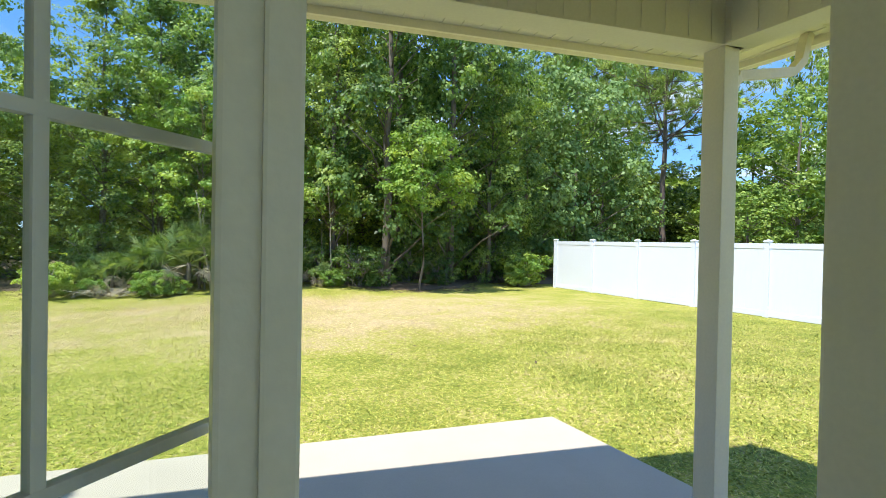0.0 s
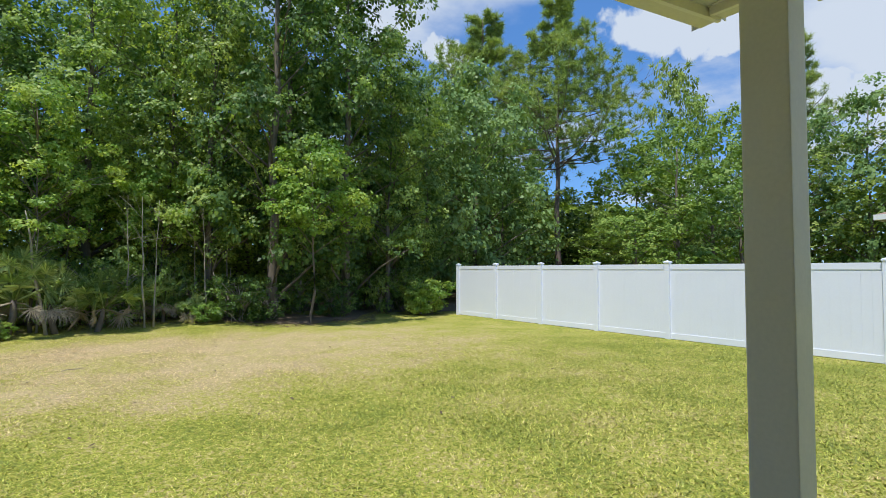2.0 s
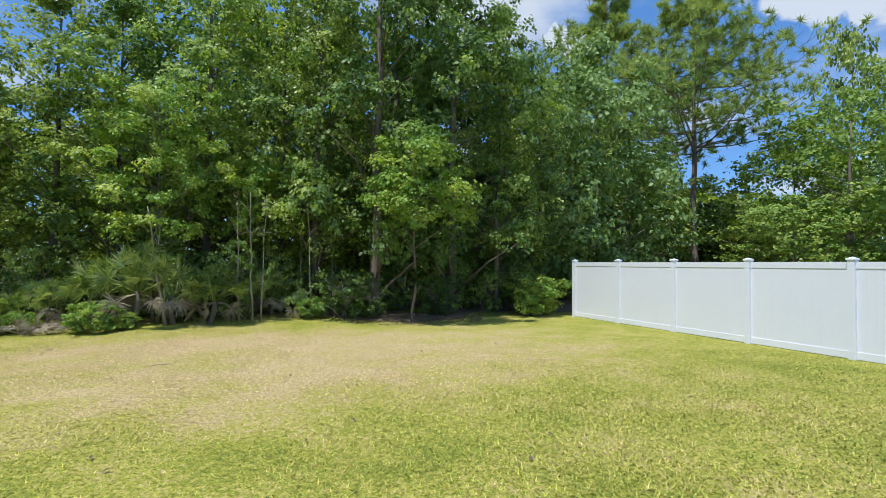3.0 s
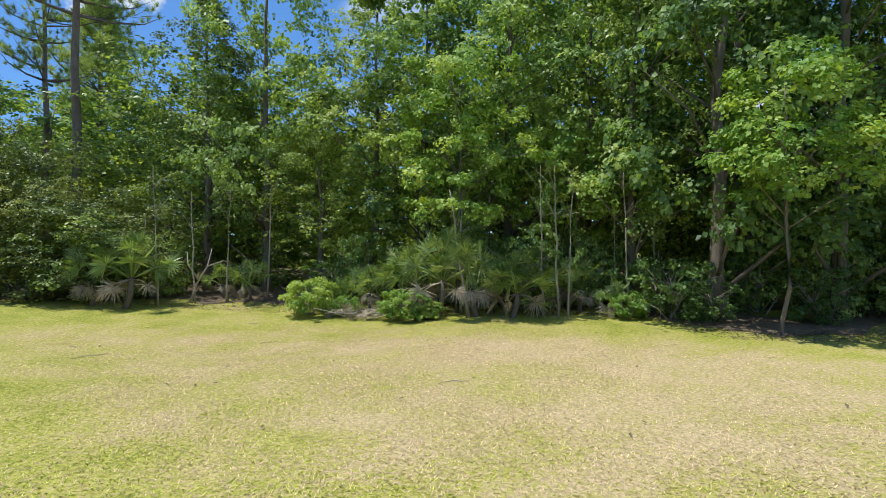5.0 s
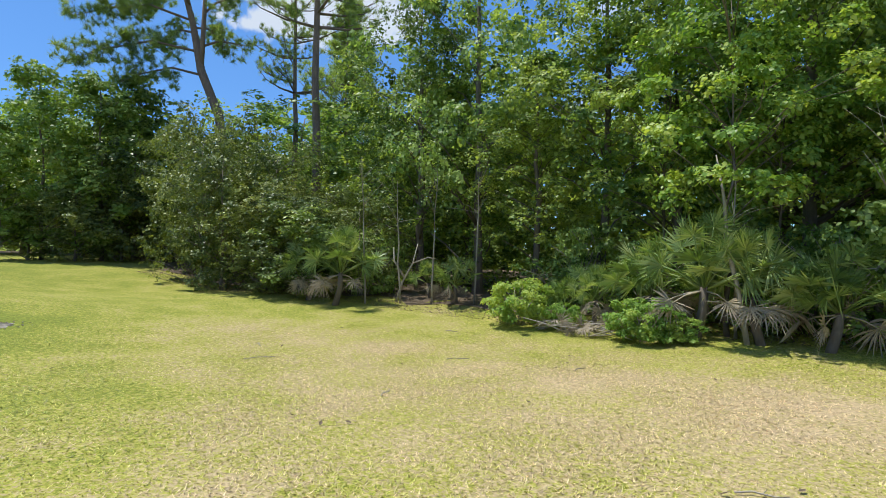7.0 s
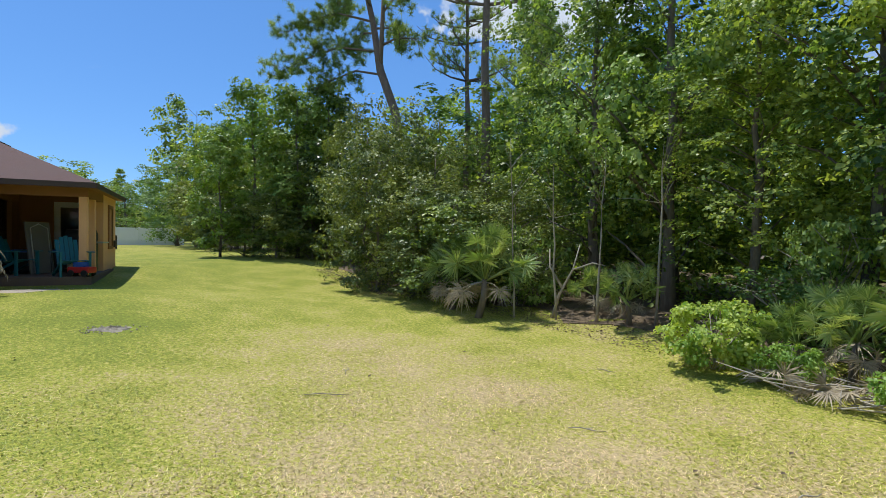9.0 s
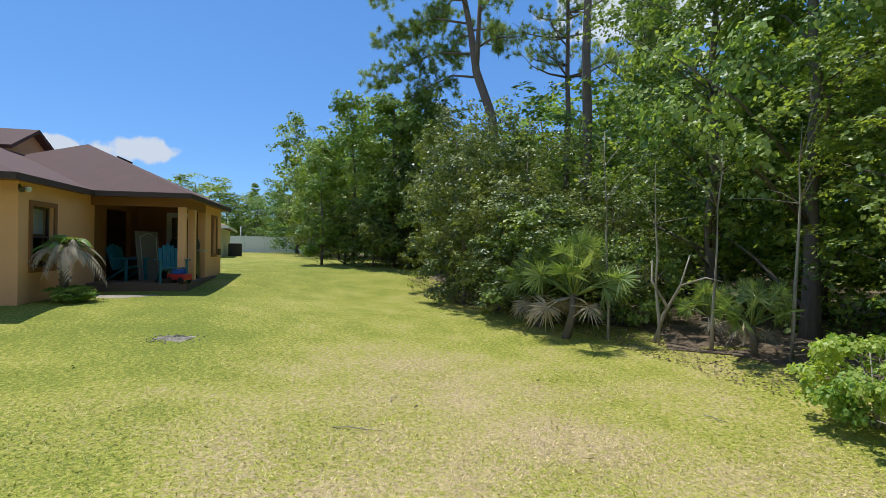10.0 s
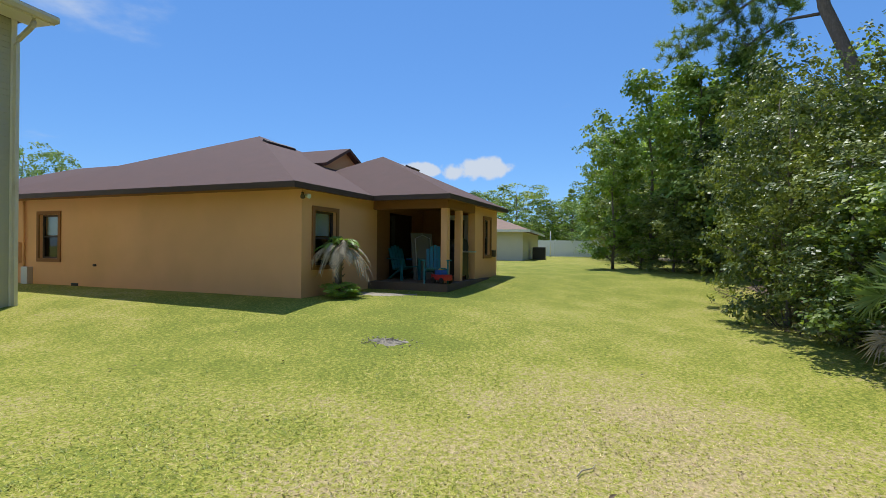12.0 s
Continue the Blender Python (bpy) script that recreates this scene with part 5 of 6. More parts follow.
def make_pine(seed, height, base, radius, label, lean=0.0, whorls=16, trunk_r=0.2, tufts=9, needle=0.22, bend=0.0, wide=0.012, rise=-0.1, least=2):
    """A pine: bare trunk, whorled limbs that turn up at the end, with needle tufts along them."""
    rng = np.random.default_rng(seed)
    t = thing("pine_tree", Matrix.Identity(4), label, "tree", "trees of the wood's edge")
    k = 10
    line = [Vector((lean * height * (i / k) + bend * math.sin(3 * i / k) + rng.normal(0, 0.04), rng.normal(0, 0.05), -0.3 + (height + 0.3) * i / k)) for i in range(k + 1)]
    bm = tube(line, [trunk_r * (1 - 0.88 * i / k) * (1.25 if i == 0 else 1) for i in range(k + 1)], 10)
    tips = []
    for w in range(whorls):
        z = base + (height - base) * (w + rng.uniform(0, 1)) / whorls
        f = (z + 0.3) / (height + 0.3) * k
        i = min(int(f), k - 1)
        s = line[i].lerp(line[i + 1], f - i)
        u = (z - base) / (height - base)
        length = radius * (0.45 + 0.55 * math.sin(math.pi * min(u + 0.25, 1))) * (1.05 - 0.75 * u ** 2)
        for b in range(int(rng.integers(least, least + 3))):
            a = rng.uniform(0, 2 * np.pi)
            ln = length * rng.uniform(0.55, 1.15)
            d = Vector((math.cos(a), math.sin(a), rng.uniform(rise, rise + 0.45)))
            p1, p2, p3 = s + d * ln * 0.4, s + d * ln * 0.75 + Vector((0, 0, 0.06 * ln)), s + d * ln + Vector((0, 0, 0.22 * ln))
            tube([s, p1, p2, p3], [0.05 * (1.2 - u), 0.035 * (1.2 - u), 0.02, 0.008], 5, bm)
            for q in range(tufts):
                g = rng.uniform(0.3, 1.0)
                base_p = s.lerp(p3, g) + Vector(rng.normal(0, 0.10 * ln, 3) * np.array([1, 1, 0.55]))
                tips.append(base_p)
                if q % 3 == 0:
                    tube([s.lerp(p3, max(g - 0.15, 0)), base_p], [0.012, 0.005], 4, bm)
    part("trunk", bm, m_pinebark, t)
    tips = np.array([tuple(p) for p in tips])
    o = new("crown", needles(rng, tips, 34, needle, wide))
    o.parent = t
    return t


def forked_pine():
    """A leaning pine that forks halfway up, with long drooping limbs on one side."""
    rng = np.random.default_rng(17)
    t = thing("pine_tree", Matrix.Identity(4), "leaning forked pine with long airy limbs", "tree", "trees of the wood's edge")
    main = [Vector(v) for v in ((0, 0, -0.3), (0.1, 0, 3.5), (0.55, 0.05, 6.3), (1.35, 0.1, 8.2), (1.75, 0.1, 10.2), (2.5, 0.0, 12.6), (3.1, -0.1, 14.6), (3.3, -0.1, 16.0))]
    fork = [Vector(v) for v in ((1.35, 0.1, 8.2), (1.25, 0.15, 9.4), (1.1, 0.2, 11.5), (1.0, 0.2, 13.4), (1.2, 0.2, 15.2))]
    bm = tube(main, [0.24, 0.20, 0.18, 0.17, 0.13, 0.10, 0.07, 0.03], 10)
    tube(fork, [0.11, 0.10, 0.08, 0.06, 0.02], 8, bm)
    tips = []
    rows = [(1.3, 8.0, 3.4, -0.02, 0), (1.5, 9.0, 4.6, -0.10, 12), (1.65, 9.8, 3.2, 0.05, -25), (1.75, 10.3, 5.0, 0.10, 6), (2.1, 11.4, 3.6, 0.15, -20), (2.4, 12.3, 4.2, 0.12, 18), (2.8, 13.5, 3.2, 0.2, -8), (3.1, 14.6, 2.4, 0.4, 20),
            (1.3, 9.2, 1.5, 0.1, 190), (1.2, 10.6, 1.7, 0.15, 165), (1.0, 12.2, 2.0, 0.2, 200), (1.1, 13.6, 1.8, 0.3, 150), (1.1, 14.8, 1.4, 0.6, 210), (2.2, 11.6, 2.0, 0.2, 80), (1.7, 10.0, 2.2, 0.1, -90), (1.9, 11.0, 2.0, 0.2, 100), (2.7, 13.2, 1.8, 0.3, -110)]
    for x, z, ln, rise, a in rows:
        ln *= 1.12
        a = radians(a + rng.uniform(-6, 6))
        s = Vector((x, 0.1, z))
        d = Vector((math.cos(a), math.sin(a), rise))
        pts = [s, s + d * ln * 0.35 + Vector((0, 0, 0.10 * ln)), s + d * ln * 0.7 + Vector((0, 0, 0.05 * ln)), s + d * ln - Vector((0, 0, 0.04 * ln))]
        tube(pts, [0.055, 0.045, 0.03, 0.01], 5, bm)
        for q in range(int(11 * ln)):
            g = rng.uniform(0.28, 1.0)
            b = pts[1].lerp(pts[2], (g - 0.28) / 0.4) if g < 0.68 else pts[2].lerp(pts[3], (g - 0.68) / 0.32)
            e = b + Vector((rng.normal(0, 0.28), rng.normal(0, 0.38), rng.uniform(-0.45, 0.45)))
            tube([b, e], [0.014, 0.006], 4, bm)
            tips += [tuple(e), tuple(e + Vector(rng.normal(0, 0.10, 3))), tuple(e + Vector(rng.normal(0, 0.16, 3)))]
    part("trunk", bm, m_pinebark, t)
    o = new("crown", needles(rng, np.array(tips), 30, 0.25, 0.013))
    o.parent = t
    return t


T["pine"] = make_pine(11, 18, 8.5, 3.4, "tall pine with a bare trunk and airy needle crown", whorls=16, trunk_r=0.21, tufts=14)
T["pinelean"] = forked_pine()
T["pinewide"] = make_pine(12, 21, 8.5, 8.2, "tall broad-crowned pine behind the fence", whorls=26, trunk_r=0.25, tufts=22, needle=0.45, wide=0.028)
T["pineyoung"] = make_pine(13, 15, 2.5, 3.0, "young conical pine with upturned needle tufts", whorls=30, trunk_r=0.13, tufts=8, needle=0.34, wide=0.014, rise=0.1, least=3)


def fan(rng, centre, direction, size, blades=18, verts=None, faces=None):
    """One palmetto leaf: narrow pointed blades spread like rays from the stalk's end."""
    d = Vector(direction).normalized()
    side = d.cross(Vector(rng.normal(0, 1, 3))).normalized()
    up = side.cross(d).normalized()
    c = Vector(centre)
    for k in range(blades):
        a = radians(-105 + 210 * k / (blades - 1) + rng.uniform(-4, 4))
        w = d * math.cos(a) + side * math.sin(a)
        ln = size * rng.uniform(0.75, 1.15) * (1 - 0.12 * abs(math.sin(a)))
        mid = c + w * ln * 0.45 + up * 0.03 * size
        tip = c + w * ln + Vector((0, 0, -0.10 * size * rng.uniform(0.2, 1.6)))
        p = w.cross(up).normalized() * 0.011 * size / 0.4
        n = len(verts)
        verts += [tuple(c), tuple(mid + p), tuple(tip), tuple(mid - p)]
        faces += [(n, n + 1, n + 2), (n, n + 2, n + 3)]


def make_palmetto(seed, count, height, label, dead=5, size=0.55):
    rng = np.random.default_rng(seed)
    t = thing("palmetto", Matrix.Identity(4), label, "palm", "undergrowth")
    part("trunk", tube([(0, 0, -0.1), (0.1, 0.05, height * 0.25), (0.12, 0.02, height * 0.45)], [0.065, 0.055, 0.045], 7), m_bark, t)
    root = Vector((0.12, 0.02, height * 0.42))
    for k in range(count + dead):
        a = rng.uniform(0, 2 * np.pi)
        dry = k >= count
        if dry:
            d = Vector((math.cos(a), math.sin(a), -0.35))
            c = root + d * rng.uniform(0.25, 0.5)
        else:
            el = radians(rng.uniform(15, 85))
            d = Vector((math.cos(a) * math.cos(el), math.sin(a) * math.cos(el), math.sin(el)))
            c = root + d * height * rng.uniform(0.3, 0.62)
        v, f = [], []
        fan(rng, c, d + Vector((0, 0, -0.9 if dry else -0.15)), size * rng.uniform(0.75, 1.1), 16 if dry else 24, v, f)
        bm = tube([root, root.lerp(c, 0.6) + Vector((0, 0, 0.03)), c], [0.012, 0.009, 0.007], 4)
        vs = [bm.verts.new(p) for p in v]
        for q in f:
            bm.faces.new([vs[i] for i in q])
        part("dry_frond" if dry else "frond", bm, m_dead if dry else m_palm, t, "dry straw-brown frond" if dry else "")
    return t


T["palm1"] = make_palmetto(21, 30, 1.35, "saw palmetto with upright green fans and dry ones below", dead=7, size=0.36)
T["palm2"] = make_palmetto(22, 22, 1.1, "low saw palmetto with some dry fans", size=0.38)


def stem_bundle(seed, height, label):
    rng = np.random.default_rng(seed)
    t = thing("sapling", Matrix.Identity(4), label, "tree", "undergrowth")
    wob = rng.uniform(-1, 1)
    pts = [(0.035 * i * wob + rng.normal(0, 0.018), rng.normal(0, 0.015), -0.1 + height * i / 6) for i in range(7)]
    bm = tube(pts, [0.040 - 0.0055 * i for i in range(7)], 7)
    for k in range(7):
        i = int(rng.integers(4, 6))
        s = Vector(pts[i])
        e = s + Vector((rng.normal(0, 0.5), rng.normal(0, 0.3), rng.uniform(0.2, 0.9)))
        tube([s, s.lerp(e, 0.5) + Vector((0, 0, 0.05)), e], [0.009, 0.006, 0.003], 4, bm)
    part("stem", bm, m_stem, t)
    return t


T["stem1"] = stem_bundle(31, 5.2, "thin pale bare sapling stem against the dark wood")
T["stem2"] = stem_bundle(32, 4.8, "thin pale bare sapling stem against the dark wood")

# trees in rows: kind, x, y, scale, height scale
NEAR = (("maple1", 3.8, 15.5, 1.1, 1.3), ("maple1", 6.3, 15.6, 1.1, 1.2), ("maple1", 5.2, 18.4, 1.2, 1.35), ("maple2", 1.3, 17.9, 1.05, 1.1),
        ("maple1", -0.9, 18.1, 1.0, 1.1), ("fresh", -2.0, 15.7, 1.0, 1.0), ("maple2", -3.3, 18.1, 1.0, 0.95), ("oak2", -4.9, 18.4, 1.0, 1.05),
        ("maple1", -8.6, 18.6, 0.95, 1.25), ("oak1", -10.6, 18.5, 0.9, 1.0), ("oak2", -6.6, 18.1, 0.85, 0.8), ("tuft", 4.3, 13.6, 1.15, 1.0), ("tuft", 0.9, 16.7, 0.9, 1.05), ("fresh", -3.4, 17.5, 0.9, 1.2),
        ("fresh", 0.6, 17.3, 0.8, 0.95), ("willow", 9.6, 18.1, 0.95, 1.05), ("tuft", -1.3, 16.9, 1.0, 1.15), ("tuft", 2.2, 16.6, 0.9, 1.1), ("low", 8.4, 16.4, 1.0, 1.0), ("maple2", 8.0, 15.6, 0.85, 1.2), ("oak1", 2.2, 16.6, 0.85, 1.2), ("oak1", 8.3, 17.8, 0.9, 1.1))
FENCE_SIDE = (("farlight", 11.8, 18.9, 0.8, 1.25), ("farlight", 15.0, 19.3, 0.85, 1.3), ("farlight", 17.6, 20.2, 0.7, 1.15), ("fardark", 13.2, 23.0, 0.9, 0.8), ("fardark", 21.0, 27.0, 1.0, 0.85),
              ("fardark", 31.0, 29.5, 0.9, 0.75), ("round", 25.2, 17.2, 0.7, 0.75), ("round", 28.6, 16.6, 1.0, 1.02), ("fardark", 32.5, 22.0, 1.0, 0.85), ("farlight", 34.5, 15.6, 0.9, 0.85),
              ("fardark", 42.2, 24.0, 0.7, 2.3), ("round", 38.6, 19.5, 0.9, 1.6), ("fardark", 42.5, 15.0, 1.0, 0.85), ("farlight", 45.0, 11.5, 1.1, 1.3), ("fardark", 46.0, 8.0, 1.2, 0.95), ("farlight", 47.0, 4.5, 1.1, 1.0), ("fardark", 48.5, 1.0, 1.2, 0.9))
LEFT_MASS = (("wax", -12.6, 15.7, 0.8, 0.62), ("wax", -13.9, 15.3, 0.75, 0.85), ("wax", -15.3, 14.9, 0.8, 1.0), ("wax", -16.9, 15.2, 0.8, 1.2), ("wax", -15.0, 16.6, 0.9, 0.95), ("wax", -18.3, 16.6, 0.95, 1.15),
             ("wax", -13.4, 17.3, 0.85, 0.7), ("low", -12.3, 15.6, 0.9, 0.8), ("willow", -13.6, 22.0, 0.9, 0.75), ("round", -10.8, 21.5, 0.55, 1.1), ("wax", -20.0, 16.6, 0.9, 1.1), ("wax", -11.3, 16.6, 0.7, 0.7), ("oak2", -20.5, 19.2, 0.95, 0.62))
FAR_LEFT = (("slimlight", -25.8, 13.7, 1.0, 1.0), ("slimlight", -24.2, 15.2, 1.0, 0.97), ("slim", -25.0, 16.8, 1.1, 0.92), ("slimlight", -25.6, 12.3, 0.75, 0.95), ("wax", -24.2, 14.3, 0.75, 0.75), ("wax", -23.6, 15.7, 0.85, 0.8), ("wax", -26.2, 13.4, 0.8, 0.7),
            ("fardark", -33.0, 19.5, 0.8, 0.72), ("fardark", -40.0, 18.5, 0.85, 0.85), ("back", -26.5, 17.8, 1.1, 0.62), ("farlight", -30.5, 17.4, 0.75, 0.85), ("back2", -34.5, 17.0, 1.0, 0.95), ("fardark", -38.5, 16.8, 0.75, 0.85), ("farlight", -42.0, 16.0, 0.8, 1.1),
            ("fardark", -46.5, 15.2, 0.8, 1.0), ("farwax", -27.8, 15.9, 1.1, 0.9), ("farwax", -36.5, 14.6, 1.1, 1.0), ("back", -51.0, 14.4, 1.2, 1.0), ("farlight", -57.0, 13.4, 0.9, 0.8), ("farwax", -43.0, 14.0, 1.1, 0.85), ("farwax", -23.8, 16.6, 1.0, 0.9))
HORIZON = (("farlight", -84, 14.0, 1.3, 0.62), ("fardark", -92, 9.5, 1.4, 0.55), ("farlight", -98, 4.5, 1.4, 0.6), ("pineyoung", -112, 9.0, 1.2, 0.72), ("pineyoung", -104, 13.5, 1.1, 0.6), ("fardark", -90, 0.5, 1.5, 0.6),
           ("farlight", -100, -6, 1.5, 0.75), ("fardark", -76, 17.0, 1.3, 0.8), ("farlight", -66, 17.5, 1.2, 0.85), ("farlight", -24.5, -17.0, 0.55, 1.05))
for row in (NEAR, FENCE_SIDE, LEFT_MASS, FAR_LEFT, HORIZON):
    for kind, x, y, s, sz in row:
        plant(T[kind], x, y, s, R.uniform(0, 360), s * sz)
PINES = (("pine", -16.5, 19.6, 1.0, 1.1), ("pine", -18.2, 19.9, 0.7, 1.2), ("pineyoung", -27.5, 32.5, 1.2, 1.1), ("pinewide", 27.6, 25.2, 1.0, 1.0), ("pinewide", 26.6, 32.5, 1.0, 1.08),
         ("pineyoung", 54.0, 18.5, 1.4, 1.15), ("pineyoung", -22.5, 27.0, 1.1, 0.9), ("pineyoung", 47.0, 19.5, 1.2, 0.9))
plant(T["pinelean"], -20.6, 18.6, 1.0, 205)
for kind, x, y, s, sz in PINES:
    plant(T[kind], x, y, s, R.uniform(0, 360), s * sz)
# second and third rows close the wood
for k in range(10):
    x = -24 + 4.8 * k + R.uniform(-0.8, 0.8)
    plant(T[R.choice(("back", "back2"))], x, 22.0 + R.uniform(-1.0, 1.6) + (1.5 if x > 8 else 0), 1.1, R.uniform(0, 360), R.uniform(0.9, 1.1) if -1 < x < 9 else R.uniform(0.6, 0.85))
for k in range(8):
    x = -30 + 8 * k + R.uniform(-1, 1)
    plant(T[R.choice(("fardark", "farlight"))], x, 28.0 + R.uniform(-1.5, 2), 0.95, R.uniform(0, 360), 0.72)
for x, y, sz in ((-1.5, 24.6, 1.0), (1.8, 25.0, 1.1), (5.0, 24.6, 1.15), (8.2, 25.2, 1.05)):
    plant(T["fardark"], x, y, 0.95, R.uniform(0, 360), sz)
# the wood's edge: shrubs, palmettos, stems
for k in range(40):
    x = -12 + 21.0 * (k + R.uniform(0, 0.9)) / 40
    if -10.5 < x < -6.2:
        continue
    y = 16.1 + R.uniform(-0.2, 1.4)  - (0.9 if x > 2.6 else 0)
    plant(T["shrub"], x, y, R.uniform(0.55, 1.15), R.uniform(0, 360), R.uniform(0.6, 1.4))
for x, y, s in ((-11.6, 15.0, 1.15), (-10.6, 15.0, 1.35), (-2.5, 15.3, 1.45), (-1.5, 15.3, 1.25), (-0.7, 15.2, 1.2), (0.9, 16.0, 0.9), (-4.3, 15.8, 0.8), (-5.0, 15.9, 0.7), (-3.4, 15.8, 1.3), (1.7, 15.6, 0.7), (-8.0, 16.6, 0.8), (-0.2, 16.2, 1.2), (-9.0, 16.9, 0.7)):
    plant(T[R.choice(("palm1", "palm2"))], x, y, s, R.uniform(0, 360))
for x, y, s in ((-5.7, 15.4, 0.95), (-3.2, 14.9, 0.8), (-4.7, 15.3, 0.5), (-2.6, 15.1, 0.5), (8.75, 14.5, 0.9), (9.1, 14.8, 1.4), (1.9, 15.4, 0.6)):
    plant(T["bush"], x, y, s, R.uniform(0, 360), s * R.uniform(0.9, 1.15))
for x, y in ((0.02, 15.5), (0.36, 15.3), (0.58, 15.3), (1.75, 16.1), (1.95, 15.6), (-9.3, 16.0), (-10.1, 15.6), (-1.9, 15.6), (-8.6, 16.4), (-7.6, 16.8), (5.0, 16.4), (2.7, 16.3)):
    plant(T[R.choice(("stem1", "stem2"))], x, y, R.uniform(0.65, 0.85), R.uniform(0, 360), R.uniform(0.55, 0.75))
plant(T["bush"], -14.0, 6.35, 0.55, 20, 0.35, label="low green tuft at the foot of the small palm")
for s in T.values():
    retire(s)


def brush_pile(x, y):
    """Cut fronds and sticks heaped at the lawn's edge."""
    rng = np.random.default_rng(91)
    t = thing("brush_pile", pose(x, y, ground_at(x, y)), "heap of dry pale fronds and sticks at the wood's edge", "brush pile")
    for k in range(16):
        v, f = [], []
        fan(rng, (rng.uniform(-0.8, 0.8), rng.uniform(-0.3, 0.2), rng.uniform(0.03, 0.25)), (rng.uniform(-1, 1), rng.uniform(-0.8, 0.1), rng.uniform(-0.2, 0.1)), 0.28, 16, v, f)
        part("dry_frond", bm_from(v, f), m_dead, t)
    for k in range(24):
        p = Vector((rng.uniform(-0.9, 0.9), rng.uniform(-0.35, 0.2), rng.uniform(0.02, 0.2)))
        d = Vector((rng.uniform(-0.5, 0.5), rng.uniform(-0.3, 0.1), rng.uniform(-0.05, 0.12)))
        part("stick", tube([p - d, p + Vector((0, 0, 0.03)), p + d], [0.012, 0.010, 0.004], 5), m_stem, t)


def bm_from(v, f):
    bm = bmesh.new()
    vs = [bm.verts.new(p) for p in v]
    for q in f:
        bm.faces.new([vs[i] for i in q])
    return bm


brush_pile(-4.35, 15.15)
t = thing("leaning_stem", pose(-1.95, 15.25, ground_at(-1.95, 15.25), 0, 0, 180), "pale leaning bare stem among the palmettos", "tree", "undergrowth")
part("stem", tube([(-0.25, 0, -0.05), (-0.14, 0, 0.7), (0.05, 0, 1.6), (0.10, 0, 2.3), (0.22, 0, 3.0)], [0.045, 0.038, 0.032, 0.024, 0.010], 7), m_stem, t)
for x, y, r in ((-9.4, 16.1, 20), (2.4, 15.9, 30)):
    t = thing("dead_branch", pose(x, y, ground_at(x, y), 0, 0, r), "forked pale dead branch propped in the undergrowth", "branch", "undergrowth")
    part("wood", tube([(-0.1, 0, -0.05), (0.05, 0.05, 0.5), (0.35, 0.0, 1.0), (0.45, 0.1, 1.5)], [0.034, 0.028, 0.02, 0.01], 7), m_stem, t)
    part("fork", tube([(0.12, 0.03, 0.62), (-0.15, 0.0, 1.05), (-0.2, 0.1, 1.4)], [0.028, 0.02, 0.01], 6), m_stem, t)
    part("fork", tube([(0.35, 0.0, 1.0), (0.75, 0.0, 1.15), (1.0, 0.05, 1.1)], [0.02, 0.014, 0.006], 6), m_stem, t)


def understorey(x0, x1, y0, y1, z1, count, seed, size, mat, label):
    """Loose leaves that fill the wood's dark inside."""
    rng = np.random.default_rng(seed)
    x, y = rng.uniform(x0, x1, count), rng.uniform(y0, y1, count)
    z = land(x, y) + rng.uniform(0, 1, count) ** 1.4 * z1
    pts = np.stack([x, y, z], 1)
    k = noise_keep(pts)
    o = new("understorey", leaves_mesh("understorey", pts[k], 0.2, size, mat, rng))
    return tagged(o, label, "undergrowth", kind="stuff")


def noise_keep(p):
    return (np.sin(p[:, 0] * 1.9 + np.sin(p[:, 1] * 1.3) * 2) + np.sin(p[:, 2] * 2.7 + p[:, 0] * 0.7) + np.sin(p[:, 1] * 2.3 - p[:, 2])) > -0.6


understorey(-24, 10, 18.5, 24, 5.5, 52000, 41, 0.13, m_oak, "shaded leafage inside the wood")
understorey(10, 52, 27.5, 32, 6.5, 34000, 42, 0.42, m_oak, "shaded leafage behind the fence")
understorey(-60, -24, 19.5, 26, 6.5, 26000, 43, 0.36, m_oak, "shaded leafage of the far wood")


understorey(-70, 70, 33, 38, 8.5, 30000, 44, 1.0, m_oak, "the wood's closed far side")
understorey(50, 56, -12, 30, 8.0, 14000, 45, 0.8, m_oak, "the wood's closed far side")
understorey(-125, -118, -40, 30, 6.5, 14000, 46, 1.2, m_oak, "distant line of trees")


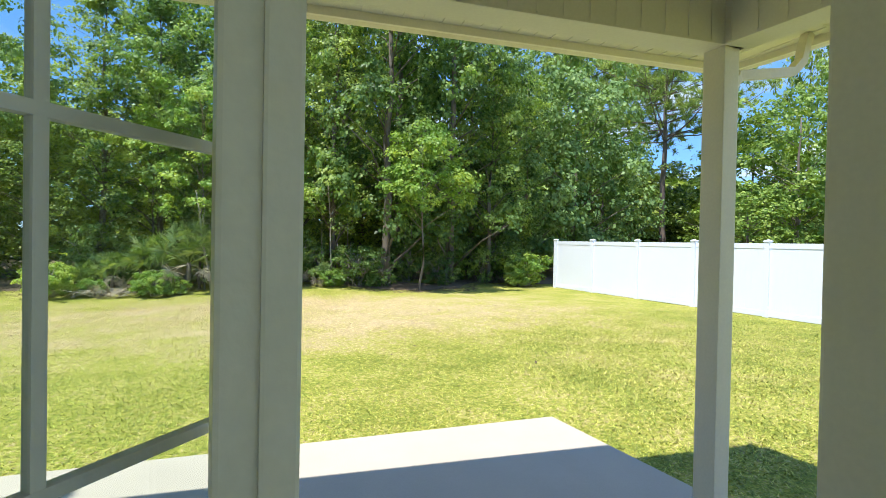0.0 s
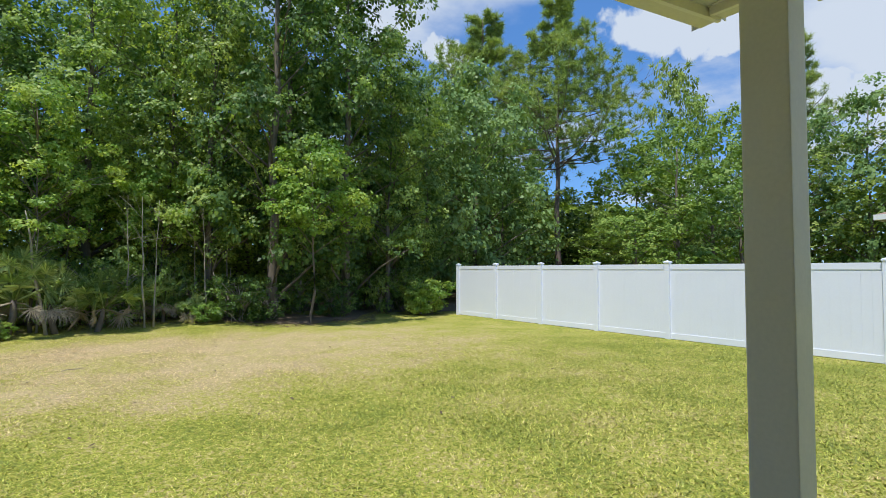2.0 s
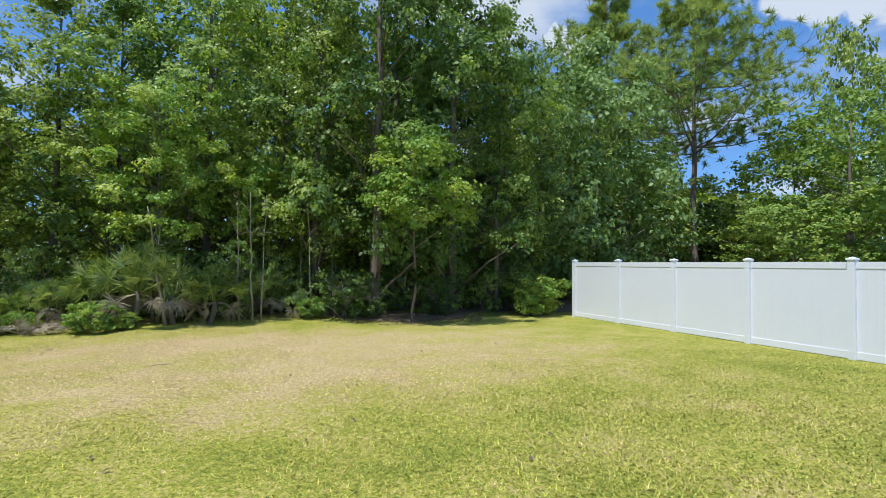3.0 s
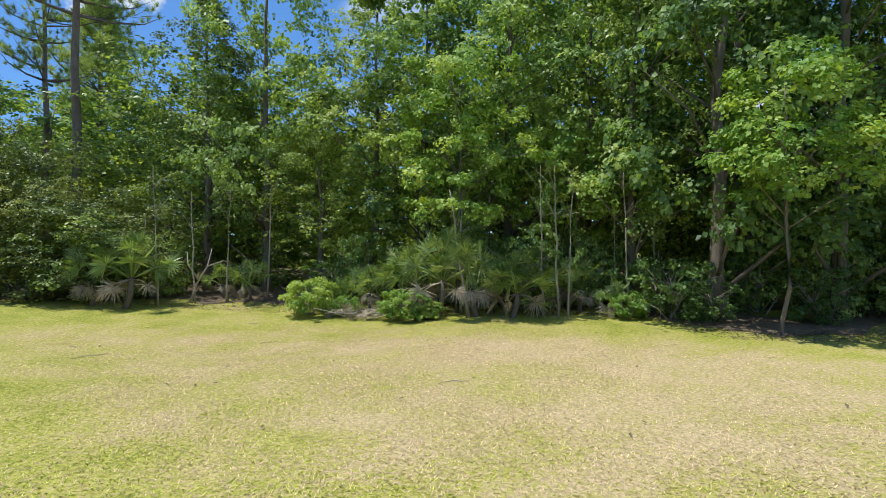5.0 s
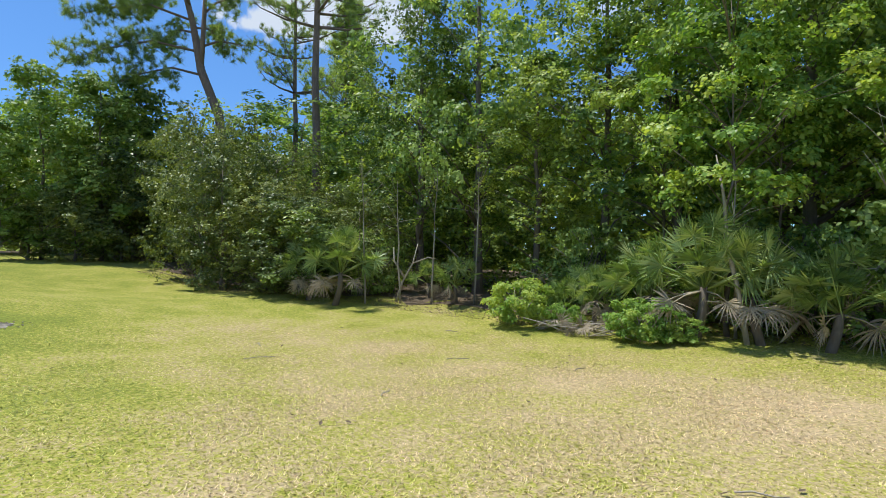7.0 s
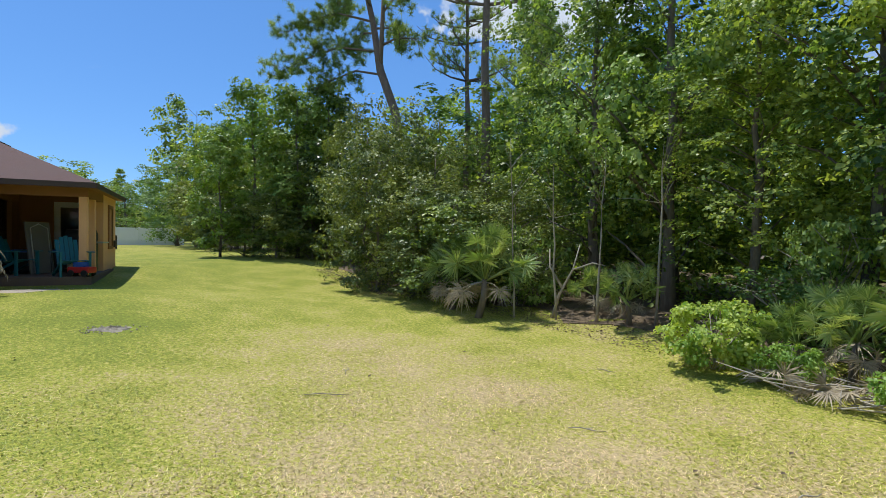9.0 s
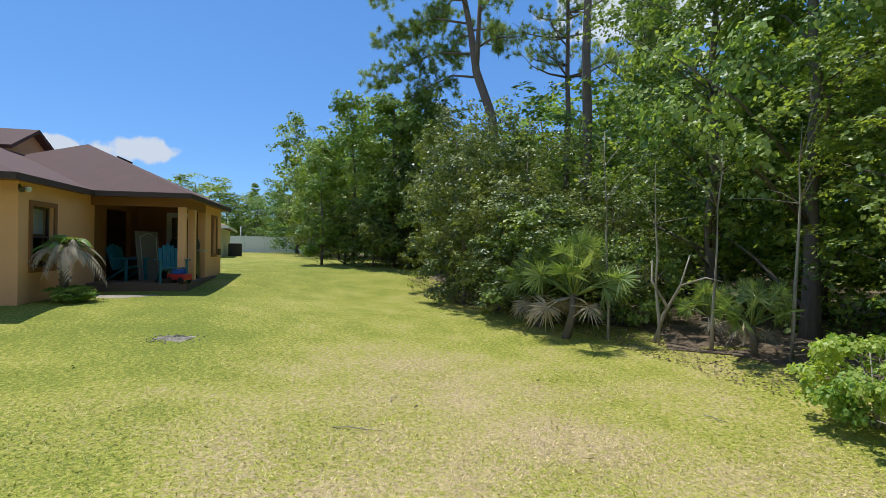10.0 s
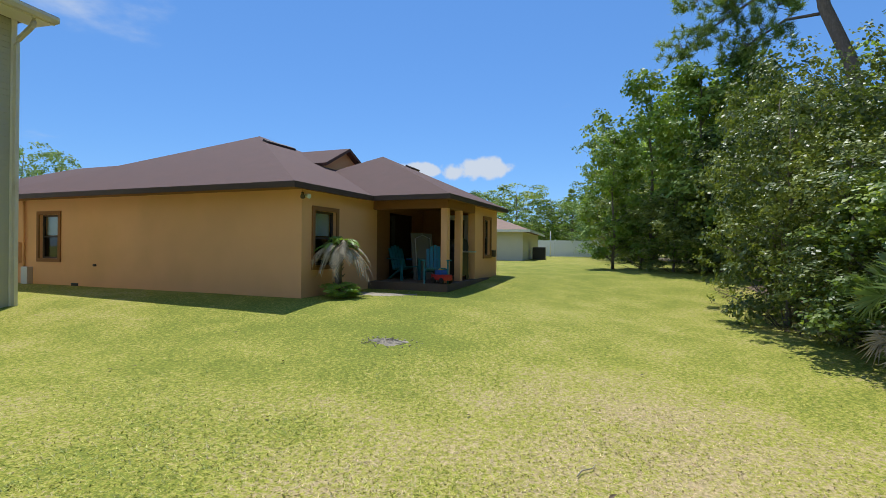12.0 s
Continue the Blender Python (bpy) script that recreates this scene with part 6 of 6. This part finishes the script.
def litter():
    """Fallen leaves and bare dark earth along the wood's edge."""
    rng = np.random.default_rng(51)
    n = 16000
    x = rng.uniform(-20, 9.5, n)
    edge = 15.6 - 2.2 * step(2, 3.5, x) * (1 - step(6, 7.5, x)) - 1.2 * step(6.5, 9, x) - 0.9 * step(-12, -14.5, x)
    y = edge + np.abs(rng.normal(0, 1.2, n)) - 0.15
    z = land(x, y) + rng.uniform(0.0, 0.04, n)
    o = new("leaf_litter", leaves_mesh("leaf_litter", np.stack([x, y, z], 1), 0.85, 0.05, m_litter, rng, 0.1, 0.5))
    tagged(o, "brown fallen leaves along the wood's edge", "leaf litter", kind="stuff")
    xs = np.linspace(-60, 60, 161)
    e2 = 16.3 - 2.2 * step(2, 3.5, xs) * (1 - step(6, 7.5, xs)) - 1.0 * step(6.5, 9, xs) - 0.6 * step(-12, -14.5, xs) + 1.5 * step(-20, -24, xs) - 1.5 * step(-36, -60, xs)
    e2 = e2 + 0.25 * np.sin(xs * 2.3) + 0.15 * np.sin(xs * 5.1)
    v, f = [], []
    offs = (0, 1.0, 3.0, 8, 20, 45)
    for i, a in enumerate(xs):
        for o_ in offs:
            v.append((a, e2[i] + o_, ground_at(a, e2[i] + o_) + 0.016))
    k = len(offs)
    for i in range(len(xs) - 1):
        for j in range(k - 1):
            f.append((i * k + j, (i + 1) * k + j, (i + 1) * k + j + 1, i * k + j + 1))
    o = new("ground_wood", raw_mesh("ground_wood", v, f, m_litter))
    tagged(o, "dark leaf-strewn earth under the trees", "ground", kind="structure")


litter()


def grass():
    """Short blades over the lawn that the walk passes, thinning out with distance."""
    rng = np.random.default_rng(61)
    n = 820000
    x = rng.uniform(-15, 9.7, n)
    y = rng.uniform(-0.5, 15.4, n)
    d = np.minimum(np.hypot(x + 1.0, y - 4.5), np.hypot(x + 3.5, y - 11))
    d = np.minimum(d, np.hypot((x - 3.5) / 1.3, y - 3.2))
    keep = rng.uniform(0, 1, n) < np.clip(1.3 - d / 6, 0.0, 1)
    keep &= ~((x < 0.80) & (y < 1.97 + (0.73 - x) * 0.094 + 0.02))
    x, y = x[keep], y[keep]
    n = len(x)
    z = land(x, y)
    a = rng.uniform(0, 2 * np.pi, n)
    lush = step(0.0, 2.5, x) * (1 - step(5.0, 9.0, y))     # longer by the patio
    h = rng.uniform(0.006, 0.022, n) * (1 + 0.5 * lush)
    w = rng.uniform(0.003, 0.007, n) * (1 + 0.2 * lush)
    lean_ = rng.uniform(0.018, 0.050, n) * (1 + 0.3 * lush)
    b0 = np.stack([x - np.cos(a) * w, y - np.sin(a) * w, z - 0.001], 1)
    b1 = np.stack([x + np.cos(a) * w, y + np.sin(a) * w, z - 0.001], 1)
    tp = np.stack([x - np.sin(a) * lean_, y + np.cos(a) * lean_, z + h], 1)
    verts = np.stack([b0, b1, tp], 1).reshape(-1, 3)
    o = new("grass", raw_mesh("grass", verts, np.arange(len(verts)).reshape(-1, 3), m_blade))
    tagged(o, "short lawn grass blades, partly straw-coloured", "grass", kind="stuff")


grass()
